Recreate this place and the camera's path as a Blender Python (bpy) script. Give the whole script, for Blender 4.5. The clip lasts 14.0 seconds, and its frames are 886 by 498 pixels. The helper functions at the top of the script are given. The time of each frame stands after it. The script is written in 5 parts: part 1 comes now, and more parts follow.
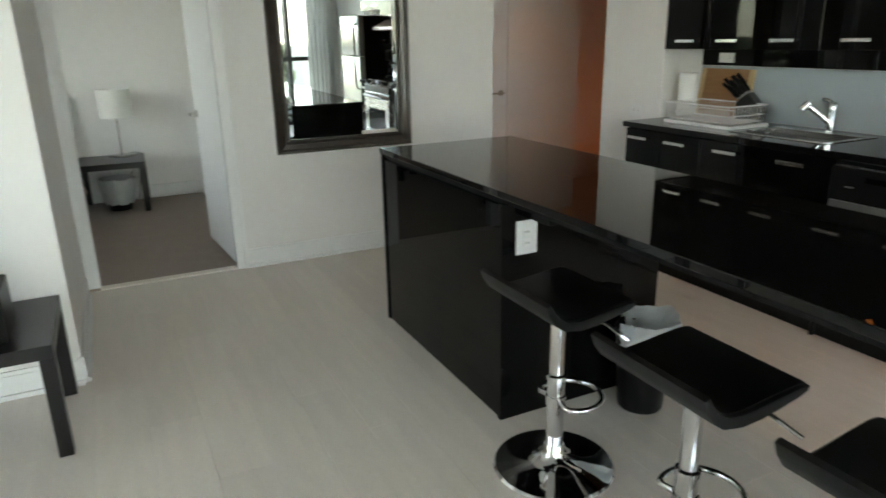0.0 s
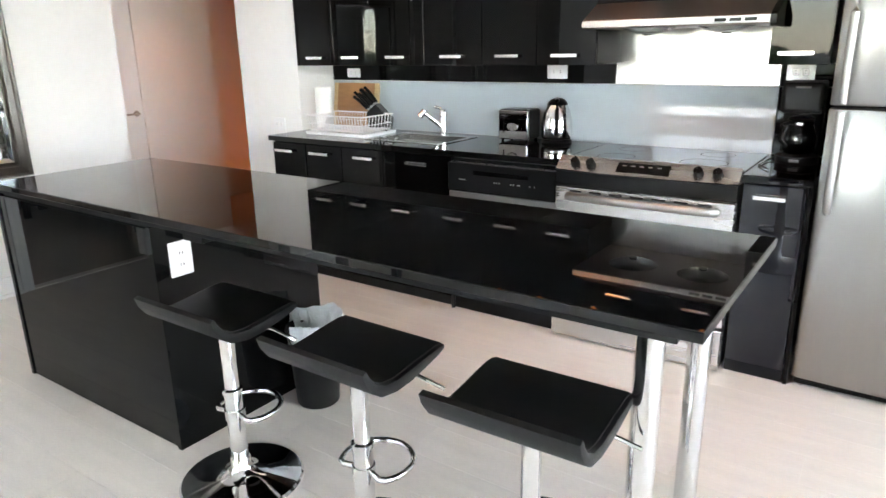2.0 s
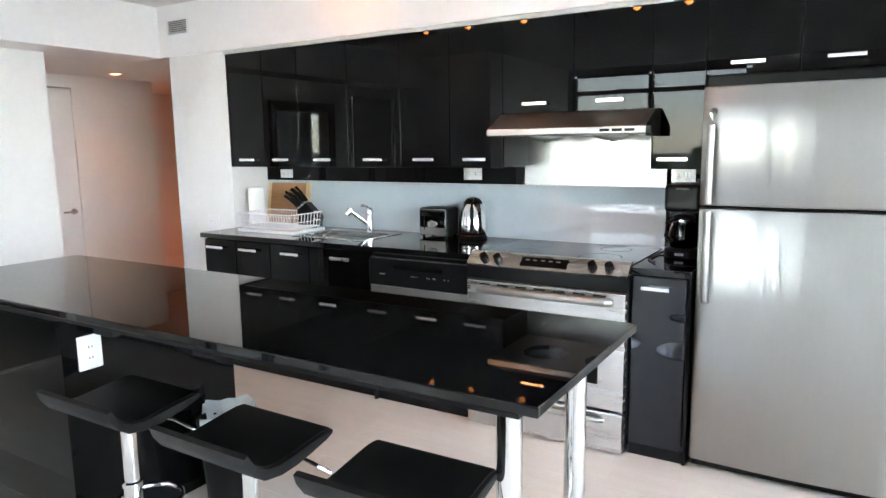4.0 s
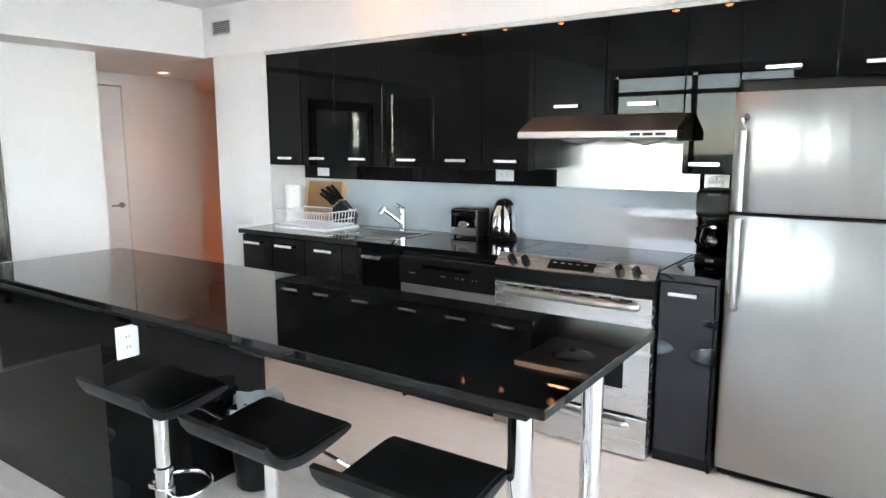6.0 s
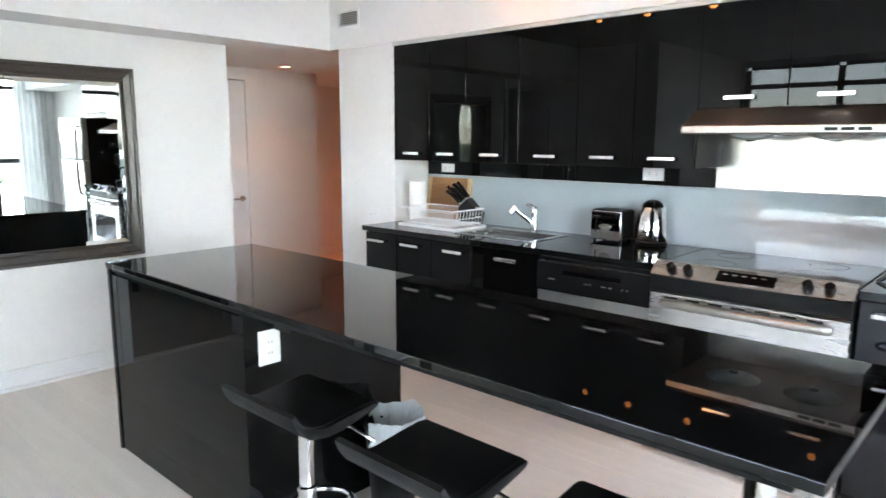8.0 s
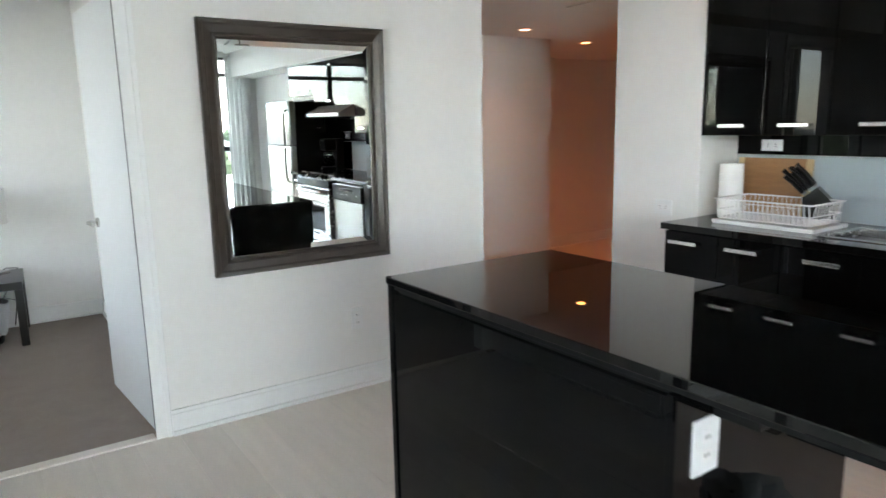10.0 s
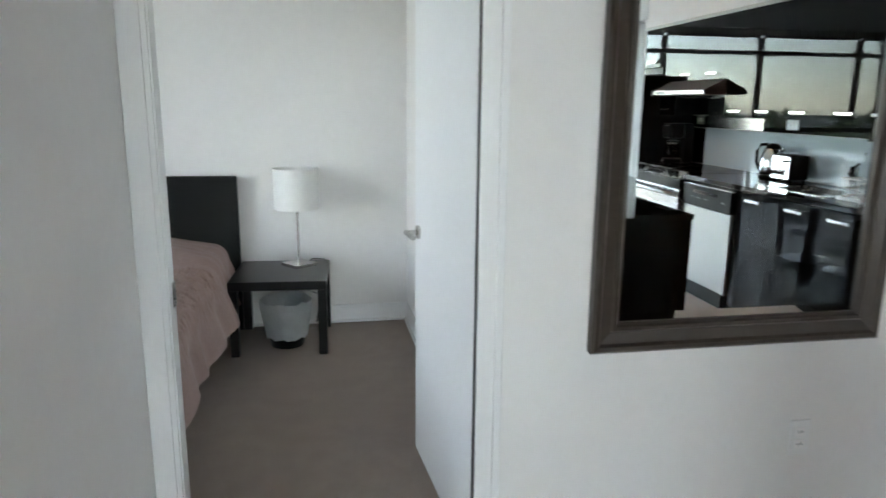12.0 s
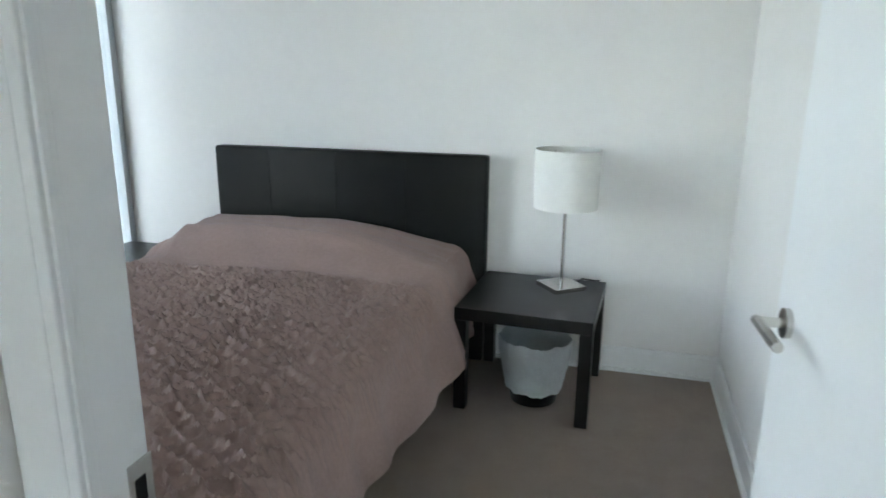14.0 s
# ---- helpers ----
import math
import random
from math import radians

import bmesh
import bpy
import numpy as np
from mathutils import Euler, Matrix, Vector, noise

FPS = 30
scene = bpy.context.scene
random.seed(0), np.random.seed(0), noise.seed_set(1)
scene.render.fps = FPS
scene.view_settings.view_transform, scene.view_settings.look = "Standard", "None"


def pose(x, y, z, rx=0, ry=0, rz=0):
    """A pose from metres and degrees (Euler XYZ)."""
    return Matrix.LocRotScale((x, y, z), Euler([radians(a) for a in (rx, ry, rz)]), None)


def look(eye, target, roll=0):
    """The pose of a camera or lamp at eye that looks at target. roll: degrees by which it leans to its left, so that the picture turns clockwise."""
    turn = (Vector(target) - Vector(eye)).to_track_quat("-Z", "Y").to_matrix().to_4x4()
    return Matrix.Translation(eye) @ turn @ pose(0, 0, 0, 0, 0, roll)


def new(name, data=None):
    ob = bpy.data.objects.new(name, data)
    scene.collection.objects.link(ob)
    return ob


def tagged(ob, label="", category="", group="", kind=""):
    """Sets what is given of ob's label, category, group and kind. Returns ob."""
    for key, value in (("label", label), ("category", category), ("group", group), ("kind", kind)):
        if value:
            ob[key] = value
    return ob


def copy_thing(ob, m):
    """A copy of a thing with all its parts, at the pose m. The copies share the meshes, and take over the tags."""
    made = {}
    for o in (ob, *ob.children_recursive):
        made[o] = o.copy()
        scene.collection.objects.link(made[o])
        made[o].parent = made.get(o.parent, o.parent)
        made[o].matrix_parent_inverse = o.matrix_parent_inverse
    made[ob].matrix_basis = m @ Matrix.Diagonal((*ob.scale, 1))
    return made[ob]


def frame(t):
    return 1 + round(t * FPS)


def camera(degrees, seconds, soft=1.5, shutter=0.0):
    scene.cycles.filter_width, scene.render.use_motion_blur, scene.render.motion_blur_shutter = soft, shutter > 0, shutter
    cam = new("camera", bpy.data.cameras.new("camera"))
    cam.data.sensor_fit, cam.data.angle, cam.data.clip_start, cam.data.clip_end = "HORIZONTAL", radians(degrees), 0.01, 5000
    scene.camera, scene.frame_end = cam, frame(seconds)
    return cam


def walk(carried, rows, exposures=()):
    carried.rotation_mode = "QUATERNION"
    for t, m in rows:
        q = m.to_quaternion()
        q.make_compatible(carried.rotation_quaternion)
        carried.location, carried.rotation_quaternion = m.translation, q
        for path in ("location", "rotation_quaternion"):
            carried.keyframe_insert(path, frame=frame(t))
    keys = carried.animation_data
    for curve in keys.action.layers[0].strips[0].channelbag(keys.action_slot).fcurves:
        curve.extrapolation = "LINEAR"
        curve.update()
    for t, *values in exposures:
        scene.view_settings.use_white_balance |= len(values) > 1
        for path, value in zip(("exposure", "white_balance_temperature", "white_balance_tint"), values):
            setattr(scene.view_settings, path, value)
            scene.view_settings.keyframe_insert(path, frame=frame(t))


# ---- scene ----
cam = camera(66.9, 14.0, shutter=0.3)
EXPOSURE = [(0.0, 3.50, 7600, 4), (0.5, 3.98, 7650, 9.5), (1.0, 4.50, 7550, 11.5), (1.5, 4.86, 7200, 11), (2.0, 4.92, 7150, 12.5), (2.5, 4.95, 6800, 12), (3.5, 4.90, 6700, 11.5), (4.0, 4.82, 6780, 11), (8.2, 4.78, 6720, 11), (10.5, 4.10, 6950, 9), (11.0, 3.98, 6780, 12), (12.0, 4.06, 6780, 9.5), (12.5, 4.02, 6850, 9), (13.3, 4.00, 6700, 7), (14.0, 4.10, 6600, 6)]
PATH = [
    (0, (0.085, -0.251, 1.438), (0.927, 1.461, 0.838), -1.1),
    (0.5, (0.089, -0.305, 1.446), (1.227, 1.238, 0.875), -0.2),
    (1, (0.082, -0.31, 1.451), (1.432, 1.059, 0.901), -1.0),
    (1.5, (0.069, -0.33, 1.44), (1.563, 0.875, 0.879), -1.3),
    (2, (0.057, -0.365, 1.443), (1.625, 0.736, 0.868), -1.1),
    (2.5, (0.058, -0.42, 1.454), (1.693, 0.581, 0.885), -1.7),
    (3, (0.052, -0.434, 1.478), (1.779, 0.437, 0.968), -0.3),
    (3.5, (0.037, -0.481, 1.477), (1.783, 0.41, 1.081), -2.7),
    (4, (0.03, -0.63, 1.471), (1.721, 0.393, 1.167), -0.8),
    (6.5, (0.033, -0.703, 1.491), (1.646, 0.44, 1.189), 0.1),
    (7, (0.028, -0.645, 1.49), (1.621, 0.53, 1.199), 0.8),
    (7.5, (0.067, -0.528, 1.486), (1.613, 0.703, 1.184), 1.3),
    (8, (0.088, -0.328, 1.484), (1.544, 1.004, 1.163), 0.2),
    (8.2, (0.092, -0.25, 1.483), (1.506, 1.124, 1.143), 0.2),
    (10.3, (0.221, 1.148, 1.42), (1.265, 2.818, 1.071), 0.1),
    (10.5, (0.239, 1.284, 1.428), (1.23, 2.986, 1.083), 1.2),
    (11, (0.221, 1.641, 1.426), (1.056, 3.419, 1.05), 0.3),
    (11.5, (0.224, 2.019, 1.418), (0.867, 3.872, 1.029), -0.9),
    (12, (0.292, 2.397, 1.423), (0.658, 4.32, 1.011), 0.5),
    (12.5, (0.309, 2.76, 1.394), (0.439, 4.704, 0.944), -0.4),
    (13, (0.341, 3.117, 1.407), (0.301, 5.066, 0.961), -1.8),
    (13.5, (0.38, 3.442, 1.392), (0.159, 5.374, 0.926), 1.1),
    (14, (0.378, 3.729, 1.36), (-0.11, 5.6, 0.851), 0.6),
]
walk(cam, [(t, look(eye, target, roll)) for t, eye, target, roll in PATH], EXPOSURE)

# ---- world and light ----
world = bpy.data.worlds.new("sky")
scene.world = world
world.use_nodes = True
wn = world.node_tree.nodes
sky = wn.new("ShaderNodeTexSky")
sky.sky_type = "NISHITA"
sky.sun_disc = False
sky.sun_elevation, sky.sun_rotation = radians(48), radians(40)
sky.dust_density, sky.ozone_density = 0.2, 4.0
wn["Background"].inputs["Strength"].default_value = 0.15
veil = wn.new("ShaderNodeHueSaturation")
veil.inputs["Saturation"].default_value = 0.55  # thin high haze
world.node_tree.links.new(sky.outputs[0], veil.inputs["Color"])
world.node_tree.links.new(veil.outputs[0], wn["Background"].inputs["Color"])

sun = new("sun", bpy.data.lights.new("sun", "SUN"))
sun.data.energy, sun.data.angle, sun.data.color = 1.5, radians(10), (1.0, 0.96, 0.9)
sun.matrix_world = look((30, 36, 52), (0, 0, 0))


def lamp(name, kind, at, to, energy, color, size=0.05, angle=60):
    data = bpy.data.lights.new(name, kind)
    data.energy, data.color = energy, color
    if kind == "SPOT":
        data.spot_size, data.spot_blend, data.shadow_soft_size = radians(angle), 0.9, size
    elif kind == "AREA":
        data.shape, data.size, data.size_y = "RECTANGLE", size[0], size[1]
    else:
        data.shadow_soft_size = size
    ob = new(name, data)
    ob.matrix_world = look(at, to)
    return ob


WARM = (1.0, 0.45, 0.20)
TRACK = [(1.95, y) for y in (2.32, 1.95, 1.49, 1.0, 0.665, 0.33)]
UNLIT = 3  # one spot of the six is out
AIMS = [(3.3, 2.6, 2.2), (3.34, 1.9, 2.28), (3.3, 1.3, 2.2), (3.3, 0.9, 2.0), (3.3, 0.5, 2.2), (3.3, 0.2, 2.2)]
for k, (x, y) in enumerate(TRACK):
    if k == 1:
        lamp("track_lamp", "SPOT", (x + 0.075, y, 2.38), (3.34, y, 2.45), 1.2, WARM, 0.03, 36)
    elif k == 2:
        lamp("track_lamp", "SPOT", (x + 0.075, y, 2.37), (3.2, 0.86, 1.55), 2.2, WARM, 0.03, 22)
    elif k != UNLIT:
        lamp("track_lamp", "SPOT", (x + 0.06, y, 2.35), (x + 0.62, y, 0), 1.1, WARM, 0.012, 66)
HALL_SPOTS = [(3.77, 5.0), (4.85, 5.4), (5.9, 5.0)]
for (x, y), watts, tint, cone in zip(HALL_SPOTS, (0.34, 0.75, 0.75), ((1.0, 0.40, 0.19), (1.0, 0.27, 0.09), (1.0, 0.27, 0.09)), (104, 132, 132)):
    lamp("hall_lamp", "SPOT", (x, y, 2.03), (x, y, 0), watts, tint, 0.105, cone)

# ---- materials ----


def mat(name, color, rough=0.5, metal=0.0, coat=0.0, vary=0.06, scale=6.0, bump=0.0, bump_scale=80.0, stretch=(1, 1, 1),
        rough_vary=0.0, emit=None, per_object=0.0, sheen=0.0, spec=0.5):
    m = bpy.data.materials.new(name)
    m.use_nodes = True
    nodes, links = m.node_tree.nodes, m.node_tree.links
    b = nodes["Principled BSDF"]
    b.inputs["Base Color"].default_value = (*color, 1)
    b.inputs["Roughness"].default_value = rough
    b.inputs["Metallic"].default_value = metal
    b.inputs["Coat Weight"].default_value = coat
    b.inputs["Coat Roughness"].default_value = 0.03
    b.inputs["Sheen Weight"].default_value = sheen
    b.inputs["Specular IOR Level"].default_value = spec
    geo = nodes.new("ShaderNodeTexCoord")
    mapping = nodes.new("ShaderNodeMapping")
    mapping.inputs["Scale"].default_value = stretch
    links.new(geo.outputs["Object"], mapping.inputs["Vector"])
    if vary:
        n1, n2 = nodes.new("ShaderNodeTexNoise"), nodes.new("ShaderNodeTexNoise")
        n1.inputs["Scale"].default_value, n2.inputs["Scale"].default_value = scale, scale * 14
        n1.inputs["Detail"].default_value = 4
        add = nodes.new("ShaderNodeMath")
        add.operation = "ADD"
        for n in (n1, n2):
            links.new(mapping.outputs[0], n.inputs["Vector"])
        links.new(n1.outputs["Fac"], add.inputs[0])
        links.new(n2.outputs["Fac"], add.inputs[1])
        rng = nodes.new("ShaderNodeMapRange")
        rng.inputs["From Min"].default_value, rng.inputs["From Max"].default_value = 0.6, 1.4
        rng.inputs["To Min"].default_value, rng.inputs["To Max"].default_value = 1 - vary, 1 + vary
        links.new(add.outputs[0], rng.inputs["Value"])
        hsv = nodes.new("ShaderNodeHueSaturation")
        hsv.inputs["Color"].default_value = (*color, 1)
        value = rng.outputs[0]
        if per_object:
            info = nodes.new("ShaderNodeObjectInfo")
            r2 = nodes.new("ShaderNodeMapRange")
            r2.inputs["To Min"].default_value, r2.inputs["To Max"].default_value = 1 - per_object, 1 + per_object
            links.new(info.outputs["Random"], r2.inputs["Value"])
            mul = nodes.new("ShaderNodeMath")
            mul.operation = "MULTIPLY"
            links.new(value, mul.inputs[0])
            links.new(r2.outputs[0], mul.inputs[1])
            value = mul.outputs[0]
        links.new(value, hsv.inputs["Value"])
        links.new(hsv.outputs[0], b.inputs["Base Color"])
        if rough_vary:
            r3 = nodes.new("ShaderNodeMapRange")
            r3.inputs["From Min"].default_value, r3.inputs["From Max"].default_value = 0.3, 0.7
            r3.inputs["To Min"].default_value, r3.inputs["To Max"].default_value = max(rough - rough_vary, 0.01), rough + rough_vary
            links.new(n1.outputs["Fac"], r3.inputs["Value"])
            links.new(r3.outputs[0], b.inputs["Roughness"])
    if bump:
        n3, bp = nodes.new("ShaderNodeTexNoise"), nodes.new("ShaderNodeBump")
        n3.inputs["Scale"].default_value, n3.inputs["Detail"].default_value = bump_scale, 5
        links.new(mapping.outputs[0], n3.inputs["Vector"])
        links.new(n3.outputs["Fac"], bp.inputs["Height"])
        bp.inputs["Strength"].default_value, bp.inputs["Distance"].default_value = bump, 0.01
        links.new(bp.outputs[0], b.inputs["Normal"])
    if emit:
        b.inputs["Emission Color"].default_value = (*emit[:3], 1)
        b.inputs["Emission Strength"].default_value = emit[3]
    return m


M_WALL = mat("wall_paint", (0.78, 0.765, 0.74), 0.6, vary=0.02, scale=1.5, bump=0.02, bump_scale=160)
M_CEIL = mat("ceiling_paint", (0.82, 0.81, 0.79), 0.8, vary=0.02, scale=1.5, bump=0.08, bump_scale=120)
M_TRIM = mat("trim_paint", (0.80, 0.80, 0.79), 0.35, vary=0.02, scale=3, bump=0.02)
M_DOOR = mat("door_paint", (0.80, 0.81, 0.81), 0.32, vary=0.015, scale=2, bump=0.02)
M_PLANK = mat("pale_laminate", (0.78, 0.712, 0.64), 0.36, vary=0.07, scale=3.0, stretch=(7, 1, 1), bump=0.05, bump_scale=30, per_object=0.03, rough_vary=0.06)
M_JOINT = mat("floor_joint", (0.60, 0.55, 0.49), 0.6)
M_CARPET = mat("taupe_carpet", (0.295, 0.226, 0.180), 0.95, vary=0.16, scale=9, bump=0.6, bump_scale=420, sheen=0.3)
M_GLOSS = mat("black_gloss_lacquer", (0.002, 0.002, 0.002), 0.016, vary=0.1, bump=0.003, bump_scale=4, spec=0.15)
M_GLOSSB = mat("black_glass_lacquer", (0.003, 0.003, 0.004), 0.02, vary=0.1, bump=0.003, bump_scale=4, spec=0.36)
M_BLACK = mat("black_satin", (0.0042, 0.0042, 0.0042), 0.33, vary=0.15, bump=0.02, spec=0.15)
M_STONE = mat("black_stone", (0.003, 0.003, 0.003), 0.014, vary=0.5, scale=30, rough_vary=0.006, spec=0.34)
M_STEEL = mat("brushed_steel", (0.35, 0.345, 0.335), 0.40, metal=1.0, vary=0.03, scale=1.2, stretch=(1, 3, 0.5), rough_vary=0.05)
M_FRIDGE = mat("fridge_steel", (0.31, 0.306, 0.296), 0.33, metal=1.0, vary=0.018, scale=1.6, stretch=(1, 3, 0.35), rough_vary=0.05, bump=0.7, bump_scale=2.2)
M_HOOD = mat("warm_brushed_steel", (0.37, 0.29, 0.25), 0.34, metal=1.0, vary=0.05, scale=3.0, stretch=(10, 1, 10), rough_vary=0.05)
M_STEELH = mat("brushed_steel_horizontal", (0.50, 0.49, 0.475), 0.26, metal=1.0, vary=0.03, scale=3.0, stretch=(10, 1, 10), rough_vary=0.03)
M_PANEL = mat("polished_steel_panel", (0.46, 0.455, 0.445), 0.24, metal=1.0, vary=0.03, scale=2, stretch=(1, 12, 1))
M_CHROME = mat("chrome", (0.70, 0.70, 0.70), 0.045, metal=1.0, vary=0.02)
M_PULL = mat("satin_chrome", (0.85, 0.85, 0.85), 0.24, metal=1.0, vary=0.02)
M_NICKEL = mat("satin_nickel", (0.55, 0.53, 0.5), 0.25, metal=1.0, vary=0.04)
M_LEATHER = mat("black_leatherette", (0.006, 0.006, 0.006), 0.45, vary=0.2, scale=12, bump=0.12, bump_scale=260, spec=0.15)
M_LEATHERG = mat("dark_grey_leatherette", (0.007, 0.0072, 0.0072), 0.5, spec=0.2, vary=0.15, scale=12, bump=0.12, bump_scale=260)
M_SPLASH = mat("grey_blue_back_painted_glass", (0.43, 0.485, 0.51), 0.015, vary=0.015)
M_PLASTIC = mat("white_plastic", (0.78, 0.78, 0.77), 0.35, vary=0.03)
M_WIRE = mat("white_coated_wire", (0.82, 0.80, 0.79), 0.35, vary=0.03)
M_PAPER = mat("paper_towel", (0.84, 0.83, 0.80), 0.95, vary=0.03, bump=0.3, bump_scale=140)
M_BOARD = mat("cutting_board_wood", (0.36, 0.18, 0.075), 0.45, vary=0.2, scale=4, stretch=(1, 1, 9), bump=0.05)
M_BOARDE = mat("pale_board_edge", (0.62, 0.45, 0.24), 0.5, vary=0.15, scale=4, stretch=(1, 1, 9))
M_FRAME = mat("dark_bronze_wood", (0.035, 0.026, 0.020), 0.3, vary=0.25, scale=10, stretch=(1, 1, 6), bump=0.03)
M_MIRROR = mat("mirror_silver", (0.76, 0.81, 0.81), 0.0, metal=1.0, vary=0)
M_ESPRESSO = mat("espresso_veneer", (0.008, 0.007, 0.007), 0.28, spec=0.3, vary=0.25, scale=8, stretch=(1, 9, 1), bump=0.03)
M_SHADE = mat("white_linen_shade", (0.82, 0.81, 0.77), 0.85, vary=0.04, scale=20, bump=0.25, bump_scale=300)
M_FILLER = mat("pale_grey_filler", (0.55, 0.58, 0.55), 0.4, vary=0.03)
M_GREY = mat("grey_alloy_frame", (0.42, 0.45, 0.46), 0.4, vary=0.05)
M_DARKALU = mat("dark_window_frame", (0.08, 0.085, 0.09), 0.4, vary=0.05)
M_BULB = mat("warm_bulb", (1.0, 0.8, 0.6), 0.4, vary=0, emit=(1.0, 0.33, 0.09, 1.2))
M_DIM = mat("deep_set_bulb", (1.0, 0.85, 0.7), 0.4, vary=0, emit=(1.0, 0.5, 0.25, 0.7))
M_SPOT = mat("warm_spot_bulb", (1.0, 0.8, 0.6), 0.4, vary=0, emit=(1.0, 0.34, 0.09, 5.0))
M_MARK = mat("pale_print", (0.22, 0.22, 0.22), 0.5, vary=0)
M_MAT = mat("brown_door_mat", (0.09, 0.05, 0.035), 0.95, vary=0.25, scale=20, bump=0.5, bump_scale=200)
M_CURTAIN = mat("white_sheer_curtain", (0.80, 0.80, 0.78), 0.9, vary=0.03, bump=0.1, bump_scale=200)


def glass_material(name, color, rough=0.0):
    m = bpy.data.materials.new(name)
    m.use_nodes = True
    b = m.node_tree.nodes["Principled BSDF"]
    b.inputs["Base Color"].default_value = (*color, 1)
    b.inputs["Roughness"].default_value = rough
    b.inputs["Transmission Weight"].default_value = 1.0
    b.inputs["IOR"].default_value = 1.45
    return m


M_GLASS = glass_material("clear_glass", (0.97, 0.99, 0.98))
M_SMOKE = glass_material("dark_glass", (0.1, 0.1, 0.1))


def bag_material(name):
    m = mat(name, (0.86, 0.89, 0.90), 0.3, vary=0.12, scale=14, bump=0.5, bump_scale=45)
    b = m.node_tree.nodes["Principled BSDF"]
    b.inputs["Transmission Weight"].default_value = 0.12
    return m


M_BAG = bag_material("thin_plastic_liner")


def quilt_material():
    """Mauve-brown cotton with a fine web of crossing tucks."""
    m = mat("mauve_brown_cotton", (0.355, 0.245, 0.218), 0.85, vary=0.10, scale=5, bump=0.25, bump_scale=70, sheen=0.1)
    return m


M_QUILT = quilt_material()
M_SHEET = mat("dark_red_sheet", (0.09, 0.03, 0.03), 0.9, vary=0.1)
M_GROUND = mat("pale_paving", (0.11, 0.12, 0.11), 0.9, vary=0.25, scale=0.05)
M_ROOF = mat("white_roof_membrane", (0.45, 0.45, 0.45), 0.8, vary=0.1, scale=0.2)
M_BRICK = mat("far_facade", (0.42, 0.36, 0.32), 0.8, vary=0.1, scale=0.3)
M_LEAF = mat("tree_foliage", (0.055, 0.075, 0.04), 0.8, vary=0.4, scale=0.6)
M_BARK = mat("bark", (0.07, 0.05, 0.035), 0.9, vary=0.2)

# ---- building helpers ----


def root_of(ob):
    while ob.parent:
        ob = ob.parent
    return ob


def part(name, bm, material, parent, label="", smooth=False):
    """Links a bmesh, in world places, as one mesh under a thing or part."""
    if parent:
        bmesh.ops.translate(bm, verts=bm.verts, vec=-root_of(parent).location)
    me = bpy.data.meshes.new(name)
    if smooth:
        for f in bm.faces:
            f.smooth = True
    bm.to_mesh(me)
    bm.free()
    me.materials.append(material)
    if smooth:
        me.set_sharp_from_angle(angle=radians(40))
    ob = new(name, me)
    if parent:
        ob.parent = parent
    if label:
        ob["label"] = label
    return ob


def thing(name, at, label, category, group="", kind=""):
    ob = new(name)
    ob.empty_display_size = 0.1
    ob.location = at
    return tagged(ob, label, category, group, kind)


def add_box(bm, x0, x1, y0, y1, z0, z1, bevel=0.0, seg=2):
    geom = bmesh.ops.create_cube(bm, size=1.0, matrix=Matrix.Translation(((x0 + x1) / 2, (y0 + y1) / 2, (z0 + z1) / 2)) @ Matrix.Diagonal((x1 - x0, y1 - y0, z1 - z0, 1)))
    if bevel:
        edges = list({e for v in geom["verts"] for e in v.link_edges})
        bmesh.ops.bevel(bm, geom=edges, offset=bevel, segments=seg, affect="EDGES", profile=0.5)
    return bm


def boxes(*dims, bevel=0.0, seg=2):
    bm = bmesh.new()
    for d in dims:
        add_box(bm, *d, bevel=bevel, seg=seg)
    return bm


def box_part(name, dims, material, parent, bevel=0.002, label="", seg=2):
    return part(name, boxes(dims, bevel=bevel, seg=seg), material, parent, label)


def add_rod(bm, a, b, r, seg=16, r2=None):
    a, b = Vector(a), Vector(b)
    d = b - a
    m = Matrix.Translation((a + b) / 2) @ d.to_track_quat("Z", "Y").to_matrix().to_4x4()
    bmesh.ops.create_cone(bm, cap_ends=True, segments=seg, radius1=r, radius2=r if r2 is None else r2, depth=d.length, matrix=m)
    return bm


def rod(a, b, r, seg=16, r2=None):
    return add_rod(bmesh.new(), a, b, r, seg, r2)


def lathe(profile, at, seg=40):
    """A turned solid from (radius, height) pairs."""
    bm = bmesh.new()
    rings = []
    for r, z in profile:
        if r < 1e-5:
            rings.append([bm.verts.new((at[0], at[1], at[2] + z))])
        else:
            rings.append([bm.verts.new((at[0] + r * math.cos(2 * math.pi * i / seg), at[1] + r * math.sin(2 * math.pi * i / seg), at[2] + z)) for i in range(seg)])
    for p, q in zip(rings, rings[1:]):
        for i in range(seg):
            j = (i + 1) % seg
            a = [p[i % len(p)], p[j % len(p)], q[j % len(q)], q[i % len(q)]]
            face = []
            for v in a:
                if v not in face:
                    face.append(v)
            if len(face) > 2:
                bm.faces.new(face)
    bmesh.ops.recalc_face_normals(bm, faces=bm.faces)
    return bm


